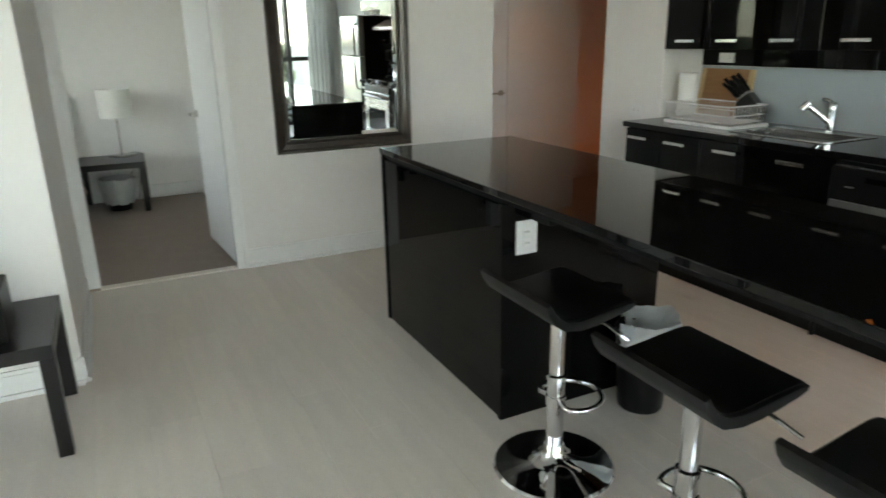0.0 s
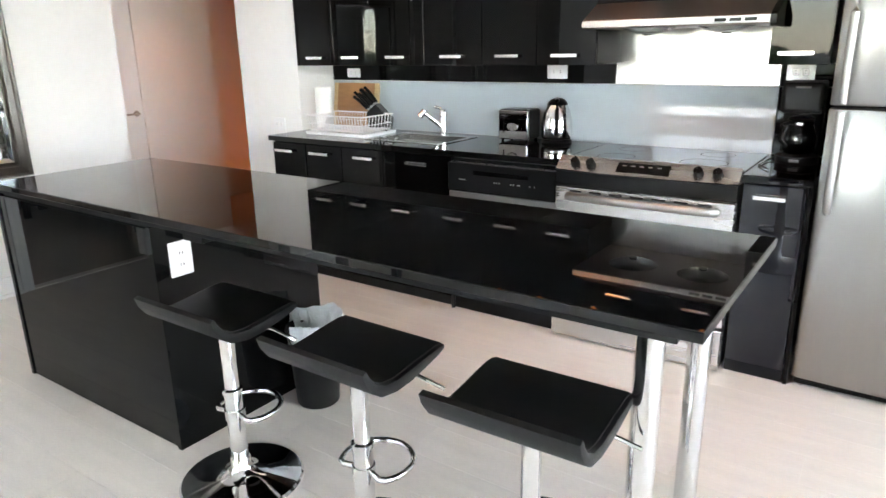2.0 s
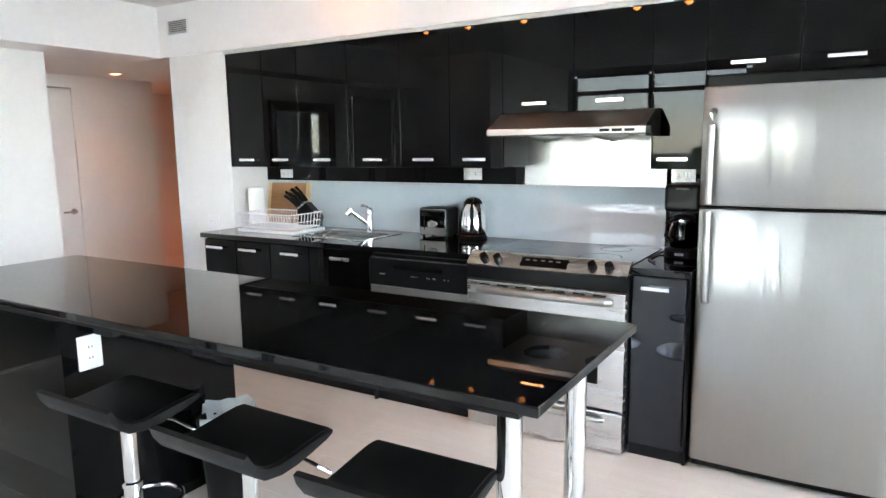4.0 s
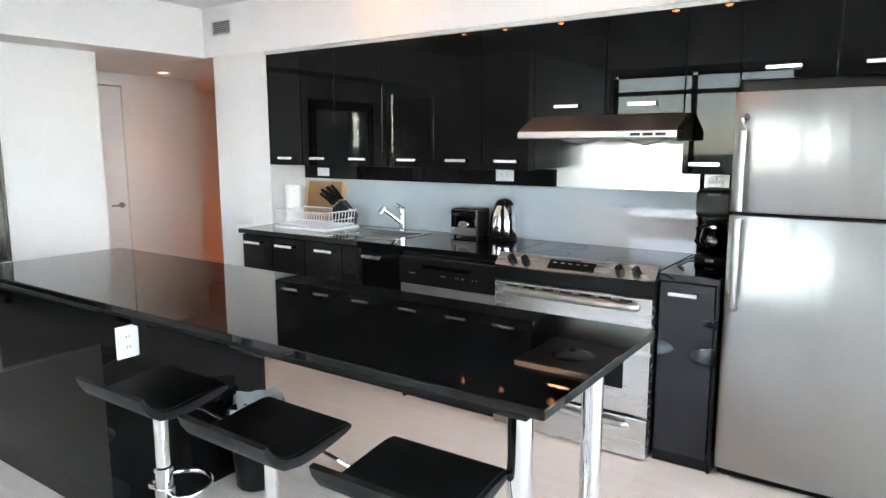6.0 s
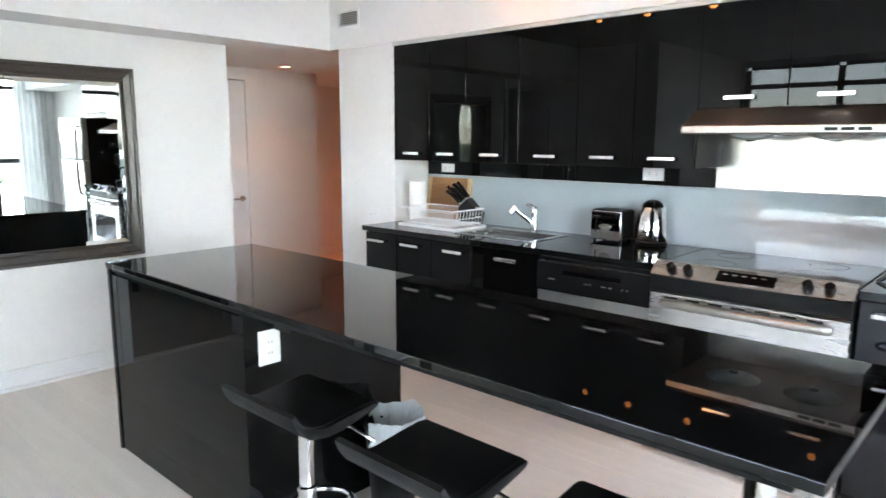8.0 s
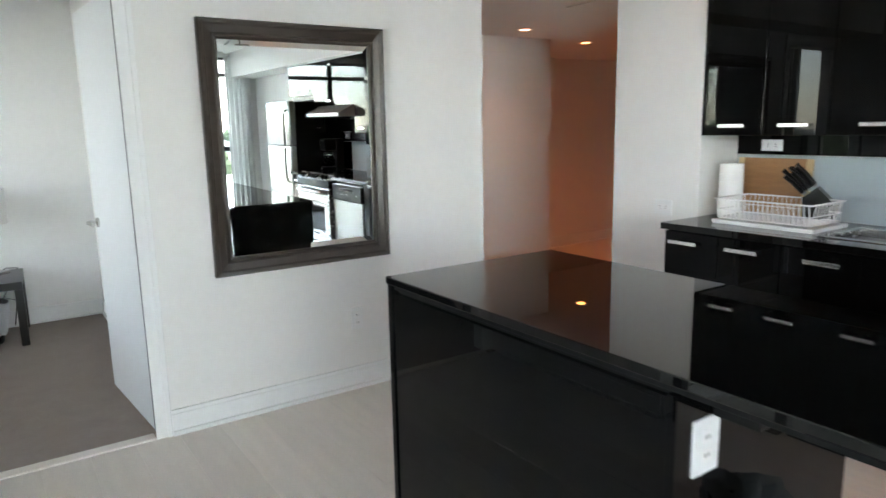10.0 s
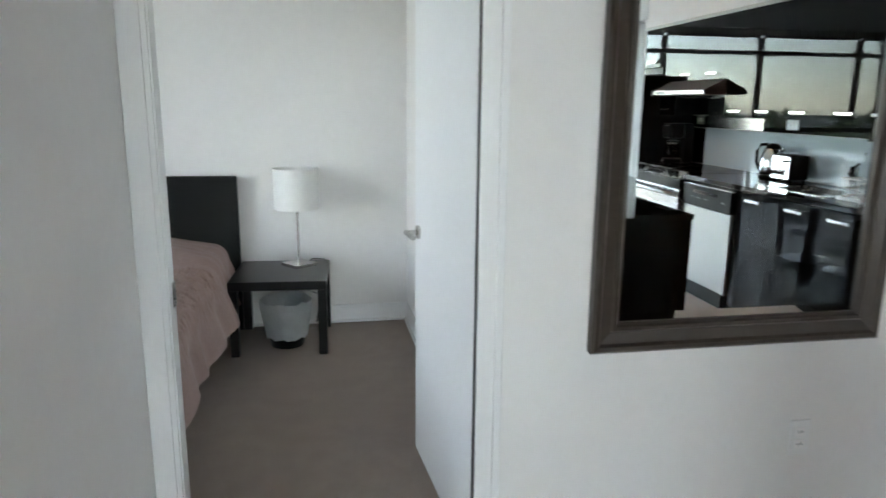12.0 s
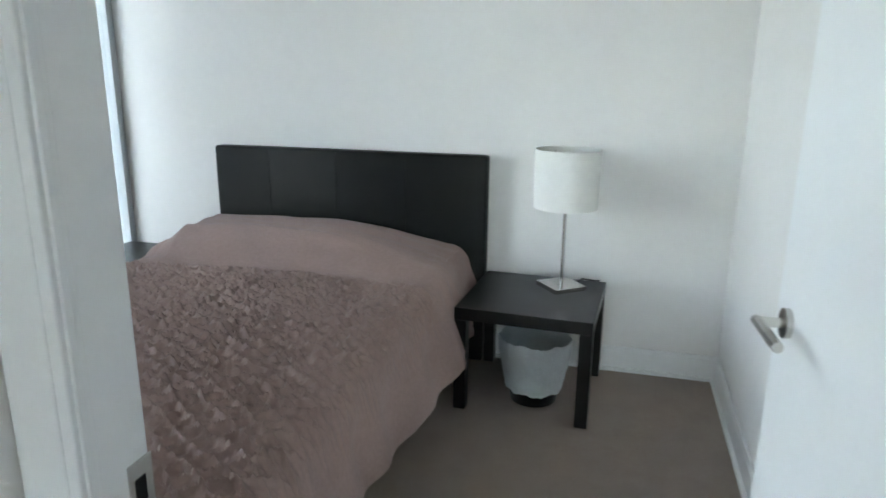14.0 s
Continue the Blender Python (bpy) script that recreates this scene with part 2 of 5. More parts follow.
def add_tube(bm, points, r, seg=10, closed=False):
    pts = [Vector(p) for p in points]
    n = len(pts)
    rings = []
    for i, p in enumerate(pts):
        a = pts[(i - 1) % n] if closed or i > 0 else p
        b = pts[(i + 1) % n] if closed or i < n - 1 else p
        t = (b - a).normalized()
        up = Vector((0, 0, 1)) if abs(t.z) < 0.9 else Vector((1, 0, 0))
        u = t.cross(up).normalized()
        w = u.cross(t)
        rings.append([bm.verts.new(p + r * (math.cos(2 * math.pi * k / seg) * u + math.sin(2 * math.pi * k / seg) * w)) for k in range(seg)])
    for i in range(n if closed else n - 1):
        p, q = rings[i], rings[(i + 1) % n]
        for k in range(seg):
            bm.faces.new((p[k], p[(k + 1) % seg], q[(k + 1) % seg], q[k]))
    if not closed:
        bm.faces.new(rings[0])
        bm.faces.new(rings[-1])
    bmesh.ops.recalc_face_normals(bm, faces=bm.faces)
    return bm


def tube(points, r, seg=10, closed=False):
    return add_tube(bmesh.new(), points, r, seg, closed)


def arc(cx, cy, r, a0, a1, n):
    return [(cx + r * math.cos(radians(a0 + (a1 - a0) * i / n)), cy + r * math.sin(radians(a0 + (a1 - a0) * i / n))) for i in range(n + 1)]


def extrude_profile(profile, y0, y1, bevel=0.0):
    """A closed (x, z) outline, run along y."""
    bm = bmesh.new()
    a = [bm.verts.new((x, y0, z)) for x, z in profile]
    b = [bm.verts.new((x, y1, z)) for x, z in profile]
    n = len(a)
    for i in range(n):
        bm.faces.new((a[i], a[(i + 1) % n], b[(i + 1) % n], b[i]))
    caps = [bm.faces.new(a[::-1]), bm.faces.new(b)]
    bmesh.ops.recalc_face_normals(bm, faces=bm.faces)
    if bevel:
        bmesh.ops.bevel(bm, geom=[e for f in caps for e in f.edges], offset=bevel, segments=2, affect="EDGES", profile=0.5)
    return bm


def wall(name, *dims, material=None, label="plain white painted interior wall"):
    return tagged(part(name, boxes(*dims), material or M_WALL, None), label, "wall", kind="structure")

# ---- structure ----
H_CEIL, H_BULK = 2.50, 2.141
Y_M = 4.14

wall("wall_mirror_side", (0.775, 2.68, Y_M, 4.26, 0, H_CEIL), (-0.112, 0.775, Y_M, 4.26, 2.05, H_CEIL), (-2.32, -0.112, 4.20, 4.26, 0, H_CEIL))
wall("wall_closet", (-2.60, -0.17, 2.87, 2.99, 0, H_CEIL), (-0.29, -0.17, 2.99, 4.20, 0, H_CEIL))
wall("wall_kitchen", (3.75, 3.87, -3.20, 3.13, 0, H_CEIL), (3.36, 3.87, 3.13, 3.72, 0, H_CEIL))
wall("wall_hall_west", (2.56, 2.68, 4.26, 5.38, 0, H_CEIL))
wall("wall_hall_door", (2.56, 2.86, 5.38, 5.50, 0, H_CEIL), (3.58, 4.40, 5.38, 5.50, 0, H_CEIL), (2.86, 3.58, 5.38, 5.50, 2.03, H_CEIL))
wall("wall_hall_return", (4.28, 4.40, 5.50, 6.60, 0, H_CEIL))
wall("wall_hall_north", (4.40, 6.85, 6.60, 6.72, 0, H_CEIL))
wall("wall_hall_south", (3.87, 6.85, 3.60, 3.72, 0, H_CEIL))
wall("wall_hall_entry", (6.73, 6.85, 3.72, 5.55, 0, H_CEIL), (6.73, 6.85, 6.47, 6.60, 0, H_CEIL), (6.73, 6.85, 5.55, 6.47, 2.05, H_CEIL))
wall("wall_corridor", (6.92, 7.0, 5.3, 6.7, -0.1, H_CEIL), (6.85, 6.92, 5.3, 5.5, -0.1, H_CEIL), (6.85, 6.92, 6.5, 6.7, -0.1, H_CEIL), (6.85, 6.92, 5.5, 6.5, -0.12, -0.01))
wall("wall_hall_closet", (2.56, 4.28, 6.3, 6.4, 0, H_CEIL), (2.46, 2.56, 5.38, 6.4, 0, H_CEIL), (2.56, 4.28, 5.5, 6.3, -0.12, 0.0))
wall("wall_bedroom_east", (0.88, 1.0, 4.26, 6.78, 0, H_CEIL))
wall("wall_bedroom_north", (-2.32, 1.0, 6.78, 6.90, 0, H_CEIL))
wall("wall_bedroom_window", (-2.32, -2.20, 4.26, 4.50, 0, H_CEIL), (-2.32, -2.20, 5.70, 6.40, 0.12, 2.38),
     (-2.32, -2.20, 4.50, 6.78, 0, 0.12), (-2.32, -2.20, 4.50, 6.78, 2.38, H_CEIL))
# window walls of the living room: spandrels, piers and heads round the openings
wall("wall_window_south", (-2.72, -2.45, -3.32, -3.20, 0, H_CEIL), (3.55, 3.87, -3.32, -3.20, 0, H_CEIL), (-2.45, 3.55, -3.32, -3.20, 0, 0.10), (-2.45, 3.55, -3.32, -3.20, 2.42, H_CEIL))
wall("wall_window_west", (-2.72, -2.60, -3.20, 0.48, 0, H_CEIL), (-2.72, -2.60, 2.82, 2.99, 0, H_CEIL), (-2.72, -2.60, 0.48, 2.82, 0, 0.10),
     (-2.72, -2.60, 0.48, 2.82, 0.52, 1.0), (-2.72, -2.60, 0.48, 2.82, 2.42, H_CEIL))
tagged(part("ceiling", boxes((-2.72, 7.05, -3.32, 6.90, H_CEIL, H_CEIL + 0.12)), M_CEIL, None), "smooth white painted ceiling", "ceiling", kind="structure")
tagged(part("ceiling_bulkhead", boxes((3.34, 3.75, -3.20, 3.13, H_BULK, H_CEIL), (3.34, 3.36, 3.13, 3.80, H_BULK, H_CEIL), (-0.17, 3.34, 3.80, Y_M, H_BULK, H_CEIL),
                                      (2.68, 6.73, Y_M, 6.60, H_BULK, H_CEIL), (3.36, 6.73, 3.72, Y_M, H_BULK, H_CEIL)), M_CEIL, None),
       "white dropped bulkhead over the kitchen and hall", "ceiling", kind="structure")
sub_floor = tagged(part("floor", boxes((-2.60, 6.73, -3.20, 4.14, -0.12, -0.010), (2.68, 6.92, 4.14, 6.60, -0.12, -0.010)), M_JOINT, None),
                   "pale whitewashed laminate plank floor", "floor", kind="structure")
tagged(part("floor_bedroom", boxes((-2.20, 0.88, 4.20, 6.78, -0.12, 0.006)), M_CARPET, None), "taupe cut-pile carpet in the bedroom", "carpet", kind="structure")


def baseboard(name, x0, x1, y0, y1, facing):
    """A board with a cap and a shoe moulding along one wall; facing is the outward axis, as 'x', '-x', 'y' or '-y'."""
    s = -1 if "-" in facing else 1
    bm = bmesh.new()
    for depth, z0, z1 in ((0.013, 0.0, 0.105), (0.0115, 0.105, 0.125), (0.026, 0.0, 0.022)):
        if "x" in facing:
            a, b = sorted((x0, x0 + s * depth))
            add_box(bm, a, b, y0, y1, z0, z1, 0.002)
        else:
            a, b = sorted((y0, y0 + s * depth))
            add_box(bm, x0, x1, a, b, z0, z1, 0.002)
    return tagged(part(name, bm, M_TRIM, None), "white painted baseboard with a shoe moulding", "baseboard", kind="structure")


baseboard("baseboard_mirror_side", 0.795, 2.68, Y_M, Y_M, "-y")
baseboard("baseboard_closet", -2.6, -0.17, 2.87, 2.87, "-y")
baseboard("baseboard_closet_return", -0.17, -0.17, 2.87, 4.05, "x")
baseboard("baseboard_bedroom_back", -2.20, 0.88, 6.78, 6.78, "-y")
baseboard("baseboard_bedroom_side", 0.88, 0.88, 4.30, 6.75, "-x")
baseboard("baseboard_kitchen", 3.75, 3.75, -3.20, -0.90, "-x")
baseboard("baseboard_hall", 3.60, 4.40, 5.38, 5.38, "-y")
baseboard("baseboard_hall_end", 4.43, 6.73, 6.60, 6.60, "-y")


# ---- doors ----
def lever(parent, x, y, z, out, along, label="satin nickel lever handle"):
    """A round rose and a square lever: out and along are unit vectors."""
    o, a = Vector(out), Vector(along)
    p = Vector((x, y, z))
    bm = rod(p, p + o * 0.010, 0.026, 24)
    add_rod(bm, p + o * 0.010, p + o * 0.055, 0.009, 12)
    q = p + o * 0.050
    add_tube(bm, [q - a * 0.008, q + a * 0.04, q + a * 0.118], 0.0095, 8)
    return part("door_handle", bm, M_NICKEL, parent, label, smooth=True)


bed_door = thing("door_bedroom", (0.733, 4.206, 0), "white flush bedroom door standing open into the room", "door", kind="structure")
leaf = part("leaf", boxes((0.731, 0.767, 4.206, 4.985, 0.018, 2.03), bevel=0.002), M_DOOR, bed_door)
lever(leaf, 0.731, 4.918, 0.953, (-1, 0, 0), (0, -1, 0))
lever(leaf, 0.767, 4.918, 0.953, (1, 0, 0), (0, -1, 0))
part("latch_plate", boxes((0.738, 0.760, 4.985, 4.9865, 0.89, 0.99)), M_NICKEL, leaf, "satin metal latch plate on the door's edge")
for hz in (0.25, 1.0, 1.8):
    part("hinge", rod((0.770, 4.202, hz), (0.770, 4.202, hz + 0.09), 0.006, 10), M_NICKEL, bed_door)
bed_door.rotation_euler = (0, 0, radians(4.3))


def bedroom_door_frame():
    """Rebated white frame: casing on both sides, jambs with a stop bead, and a black strip for the hinge gap's shade.
    """
    t = thing("door_frame_bedroom", (0.30, Y_M, 0), "white moulded casing round the bedroom doorway", "door frame", kind="structure")
    top = 2.05
    bm = boxes((0.722, 0.794, Y_M - 0.012, Y_M, 0, top + 0.072), bevel=0.002)
    add_box(bm, 0.770, 0.794, Y_M - 0.020, Y_M - 0.0115, 0, top + 0.072, 0.004, 3)
    part("casing", bm, M_TRIM, t)
    part("casing", boxes((-0.169, -0.112, 4.186, 4.1995, 0, top + 0.072), bevel=0.003), M_TRIM, t)
    part("head_casing", boxes((-0.112, 0.722, Y_M - 0.012, Y_M, top, top + 0.072), bevel=0.002), M_TRIM, t)
    part("jamb", boxes((0.728, 0.774, Y_M, 4.167, 0, top), bevel=0.001), M_TRIM, t)
    left = part("jamb", boxes((-0.112, -0.098, 4.186, 4.281, 0, top), bevel=0.002), M_TRIM, t)
    part("head_jamb", boxes((-0.098, 0.722, Y_M, 4.26, top - 0.012, top)), M_TRIM, t)
    part("stop_bead", boxes((-0.098, -0.094, 4.193, 4.203, 0, top - 0.012), (-0.098, -0.0955, 4.203, 4.211, 0, top - 0.012), bevel=0.001), M_TRIM, left)
    # added black strip: the deep shade of the hinge gap, put in as colour
    part("hinge_gap_shade", boxes((0.7285, 0.760, 4.1675, 4.203, 0.02, 2.03), bevel=0.001), M_BLACK, t, "black strip standing in for the deep shade in the hinge gap")
    plate = part("strike_plate", boxes((-0.098, -0.0955, 4.246, 4.283, 0.885, 0.955), bevel=0.001), M_NICKEL, left, "satin metal strike plate")
    plate.parent = t
    part("strike_hole", boxes((-0.0957, -0.0948, 4.254, 4.270, 0.905, 0.935)), M_BLACK, plate)


bedroom_door_frame()
tagged(part("threshold", boxes((-0.098, 0.72, 4.135, 4.20, -0.01, 0.008), bevel=0.003), M_PLANK, None), "pale threshold strip at the bedroom carpet", "threshold", kind="structure")

hall_door = thing("door_hall", (3.24, 5.40, 0), "cream flush door, closed, in the hall", "door", kind="structure")
hleaf = part("leaf", boxes((2.87, 3.575, 5.392, 5.43, 0.01, 2.02), bevel=0.002), M_DOOR, hall_door)
lever(hleaf, 3.505, 5.392, 0.927, (0, -1, 0), (-1, 0, 0))
entry_door = thing("door_entry", (6.74, 6.0, 0), "cream flush entry door, closed, at the end of the hall", "door", kind="structure")
eleaf = part("leaf", boxes((6.74, 6.785, 5.56, 6.46, 0.012, 2.04), bevel=0.002), M_DOOR, entry_door)
for hz in (0.30, 1.0, 1.70):
    part("hinge", rod((6.735, 6.455, hz), (6.735, 6.455, hz + 0.11), 0.010, 10), M_NICKEL, entry_door)
closer = part("door_closer", boxes((6.67, 6.74, 6.10, 6.36, 1.93, 1.99), bevel=0.006), M_NICKEL, entry_door, "grey door closer body")
part("closer_arm", tube([(6.66, 6.2, 1.995), (6.55, 6.05, 2.0), (6.70, 5.88, 2.02)], 0.008, 8), M_NICKEL, closer)

# ---- windows ----


def window(name, axis, plane, a0, a1, sections, posts, label, depth=0.07, kind_mat=None):
    """A fixed window in the plane axis = plane, from a0 to a1, with glass sections (z0, z1) and posts along it."""
    km = kind_mat or M_DARKALU
    mid = (a0 + a1) / 2
    t = thing(name, (mid, plane, 0) if axis == "y" else (plane, mid, 0), label, "window", kind="structure")

    def put(pname, u0, u1, z0, z1, d, material, parent, bevel=0.004):
        dims = (u0, u1, plane - d / 2, plane + d / 2, z0, z1) if axis == "y" else (plane - d / 2, plane + d / 2, u0, u1, z0, z1)
        return part(pname, boxes(dims, bevel=bevel), material, parent)
    lo, hi = sections[0][0], sections[-1][1]
    edges = [a0] + list(posts) + [a1]
    for u in edges:
        put("post", u - 0.035, u + 0.035, lo, hi, depth, km, t)
    for u, v in zip(edges, edges[1:]):
        for (z0, z1), nxt in zip(sections, list(sections[1:]) + [None]):
            pane = put("pane", u + 0.035, v - 0.035, z0, z1, 0.012, M_GLASS, t, 0)
            pane.visible_shadow = False
            if nxt and nxt[0] - z1 < 0.2:
                put("rail", u + 0.035, v - 0.035, z1, nxt[0], depth, km, t)
        put("rail", u + 0.035, v - 0.035, hi, hi + 0.04, depth, km, t)
        put("rail", u + 0.035, v - 0.035, lo - 0.03, lo, depth, km, t)
    return t


window("window_south", "y", -3.26, -2.41, 3.51, [(0.13, 1.05), (1.12, 2.14), (2.20, 2.38)], [-1.4, 0.2, 1.7, 2.9], "tall dark-framed window wall onto the street")
window("window_west", "x", -2.66, 0.52, 2.79, [(1.03, 2.14), (2.20, 2.38)], [1.72], "dark-framed window band with a top light")
window("window_west_low", "x", -2.66, 0.52, 2.79, [(0.13, 0.24), (0.36, 0.49)], [1.72], "low window strip under the sill")
window("window_bedroom", "x", -2.25, 4.53, 5.665, [(0.15, 2.34)], [], "tall bedroom window with grey frame", kind_mat=M_GREY)
corner_window = window("window_bedroom_corner", "x", -2.25, 6.435, 6.79, [(0.15, 2.34)], [], "narrow bedroom corner window with grey frame", kind_mat=M_GREY)

# grey strip for the window reveal; its shade is given by the colour
part("shaded_reveal", boxes((-2.199, -2.165, 6.735, 6.779, 0.13, 2.38), bevel=0.003), M_GREY, corner_window)


def curtain(a0, a1, plane, axis, z0, z1, waves):
    bm = bmesh.new()
    n = waves * 12
    top, bot = [], []
    for i in range(n + 1):
        u = a0 + (a1 - a0) * i / n
        d = plane + 0.035 * math.sin(2 * math.pi * waves * i / n) + 0.01 * math.sin(1.7 * i)
        p = (u, d) if axis == "y" else (d, u)
        top.append(bm.verts.new((*p, z1)))
        bot.append(bm.verts.new((*p, z0)))
    for i in range(n):
        bm.faces.new((bot[i], bot[i + 1], top[i + 1], top[i]))
    bmesh.ops.solidify(bm, geom=bm.faces[:], thickness=0.002)
    t = thing("curtain", ((a0 + a1) / 2, plane, 0) if axis == "y" else (plane, (a0 + a1) / 2, 0), "gathered white sheer curtain hanging by the window", "curtain", "curtains")
    part("cloth", bm, M_CURTAIN, t, smooth=True)
    rodp = [(a0 - 0.05, plane, z1 + 0.015), (a1 + 0.05, plane, z1 + 0.015)] if axis == "y" else [(plane, a0 - 0.05, z1 + 0.015), (plane, a1 + 0.05, z1 + 0.015)]
    part("curtain_rail", rod(*rodp, 0.012, 10), M_PLASTIC, t)


curtain(3.18, 3.62, -3.08, "y", 0.02, 2.44, 6)

# ---- outside, seen through the windows and in the mirrors ----
tagged(part("ground", boxes((-900, 900, -900, 900, -12.2, -12.0)), M_GROUND, None), "pale paved streets far below the windows", "ground", kind="structure")


def far_house(x, y, w, d, h, rot):
    t = thing("low_building", (x, y, -12), "low pale commercial building with a flat white roof", "building", "low buildings")
    t.rotation_euler = (0, 0, radians(rot))

    def loc(name, dims, material, parent):
        me_bm = boxes(dims)
        bmesh.ops.translate(me_bm, verts=me_bm.verts, vec=t.location)
        return part(name, me_bm, material, parent)
    loc("wall", (-w / 2, w / 2, -d / 2, d / 2, 0, h), M_BRICK, t)
    loc("roof", (-w / 2 - 0.4, w / 2 + 0.4, -d / 2 - 0.4, d / 2 + 0.4, h, h + 0.5), M_ROOF, t)
    k = int(w // 5)
    for i in range(k):
        cx = -w / 2 + (i + 0.5) * w / k
        for zz in (1.2, 4.4):
            if zz + 1.6 < h:
                loc("window", (cx - 1.2, cx + 1.2, d / 2, d / 2 + 0.08, zz, zz + 1.5), M_SMOKE, t)


for hx, hy, hw, hd, hh, hr in ((8, -42, 40, 16, 6.5, 0), (-34, -50, 30, 18, 8, 8), (-52, -6, 26, 18, 7, -84), (-60, 26, 22, 14, 6, -95), (46, -60, 34, 20, 8.5, -10)):
    far_house(hx, hy, hw, hd, hh, hr)


def woods():
    """A belt of far trees: trunks and crowns of many small clumps."""
    rng = random.Random(5)
    bm, bt = bmesh.new(), bmesh.new()
    for k in range(150):
        a = radians(100 + 250 * k / 150 + rng.uniform(-2, 2))
        r = rng.uniform(75, 150)
        cx, cy = r * math.cos(a), r * math.sin(a)
        h = rng.uniform(9.5, 13.5)
        add_rod(bt, (cx, cy, -12), (cx, cy, -12 + h * 0.6), 0.35, 6, 0.15)
        for j in range(16):
            rr, th, zz = rng.uniform(0, 3.6), rng.uniform(0, 6.28), rng.uniform(0.35, 1.0)
            s = rng.uniform(0.9, 1.9) * (1.25 - 0.6 * zz)
            m = Matrix.Translation((cx + rr * (1.2 - 0.7 * zz) * math.cos(th), cy + rr * (1.2 - 0.7 * zz) * math.sin(th), -12 + h * zz)) @ Euler((rng.uniform(0, 3), rng.uniform(0, 3), 0)).to_matrix().to_4x4() @ Matrix.Diagonal((s * rng.uniform(0.8, 1.4), s, s * rng.uniform(0.6, 0.9), 1))
            bmesh.ops.create_icosphere(bm, subdivisions=1, radius=1.0, matrix=m)
    t = thing("woods", (0, 0, -12), "distant belt of green leafy trees", "trees", kind="stuff")
    part("crowns", bm, M_LEAF, t)
    part("trunks", bt, M_BARK, t)


woods()

# ---- kitchen ----


def pull(parent, x, y0, y1, z):
    """A flat chrome tab pull on a front that faces -x."""
    bm = boxes((x - 0.024, x - 0.020, y0, y1, z - 0.008, z + 0.009), (x - 0.022, x, y0 + 0.004, y1 - 0.004, z + 0.004, z + 0.009), bevel=0.0015)
    return part("handle", bm, M_PULL, parent, "flat chrome pull")


def upper_cabinet(y0, y1, z0, handle):
    t = thing("wall_cabinet", (3.55, (y0 + y1) / 2, z0), "black high-gloss wall cabinet with a flat chrome pull", "cabinet", "black wall cabinets")
    box_part("body", (3.383, 3.745, y0 + 0.001, y1 - 0.001, z0 + 0.004, 2.135), M_BLACK, t, 0.001)
    door = box_part("door", (3.360, 3.380, y0 + 0.0022, y1 - 0.0022, z0, 2.13), M_GLOSS, t, 0.0022)
    if handle:
        pull(door, 3.360, handle[0], handle[1], z0 + 0.048)


tagged(part("trim_cabinet_top", boxes((3.341, 3.3585, -0.80, 3.128, 2.115, 2.139), bevel=0.002), M_FILLER, None), "thin pale grey filler strip over the wall cabinets", "trim", kind="structure")
UP = (3.11, 2.79, 2.475, 2.064, 1.667, 1.33, 0.997)
for ya, yb in zip(UP[1:], UP):
    mid = (ya + yb) / 2
    upper_cabinet(ya, yb, 1.345, (mid - 0.072, mid + 0.072))
upper_cabinet(0.598, 0.997, 1.635, (0.736, 0.873))
upper_cabinet(0.204, 0.598, 1.635, (0.336, 0.473))
upper_cabinet(-0.038, 0.204, 1.345, (0.025, 0.165))
upper_cabinet(-0.42, -0.038, 1.772, (-0.285, -0.144))
upper_cabinet(-0.80, -0.42, 1.772, (-0.66, -0.52))
tagged(part("filler_panel", boxes((3.40, 3.745, -0.80, -0.042, 1.715, 1.770), bevel=0.001), M_BLACK, None), "black filler board between fridge and cabinets", "panel")
tagged(part("cabinet_end_panel", boxes((3.36, 3.745, 3.112, 3.128, 1.345, 2.14), bevel=0.001), M_GLOSS, None), "black gloss end panel of the wall cabinets", "panel")


def base_cabinet(y0, y1, handle, material, label):
    t = thing("base_cabinet", (3.40, (y0 + y1) / 2, 0), label, "cabinet", "black base cabinets")
    box_part("body", (3.095, 3.70, y0 + 0.001, y1 - 0.001, 0.08, 0.877), M_BLACK, t, 0.001)
    box_part("plinth", (3.085, 3.10, y0, y1, 0.0, 0.058), M_BLACK, t, 0.001)
    door = box_part("door", (3.072, 3.092, y0 + 0.002, y1 - 0.002, 0.06, 0.870), material, t, 0.002)
    pull(door, 3.072, handle[0], handle[1], 0.818)


BL = "black base cabinet with a flat chrome pull"
base_cabinet(2.81, 3.115, (2.916, 3.078), M_GLOSS, BL)
base_cabinet(2.50, 2.81, (2.601, 2.762), M_GLOSS, BL)
base_cabinet(2.17, 2.50, (2.24, 2.391), M_GLOSS, BL)
base_cabinet(1.70, 2.17, (1.841, 1.989), M_GLOSS, "black base cabinet under the sink")
base_cabinet(-0.05, 0.195, (0.023, 0.149), M_GLOSSB, "narrow black gloss base cabinet beside the stove")
tagged(part("cabinet_side_panel", boxes((3.072, 3.70, -0.070, -0.053, 0, 0.90), bevel=0.001), M_GLOSS, None), "black gloss side panel beside the fridge", "panel")

# worktops: the long one is cut out round the sink
SX0, SX1, SY0, SY1 = 3.215, 3.53, 1.87, 2.37
worktop = tagged(part("worktop", boxes((3.05, SX0, 1.042, 3.128, 0.879, 0.911), (SX1, 3.70, 1.042, 3.128, 0.879, 0.911), (SX0, SX1, SY1, 3.128, 0.879, 0.911), (SX0, SX1, 1.042, SY0, 0.879, 0.911)),
                      M_STONE, None), "polished black stone worktop with a cut-out for the sink", "worktop")
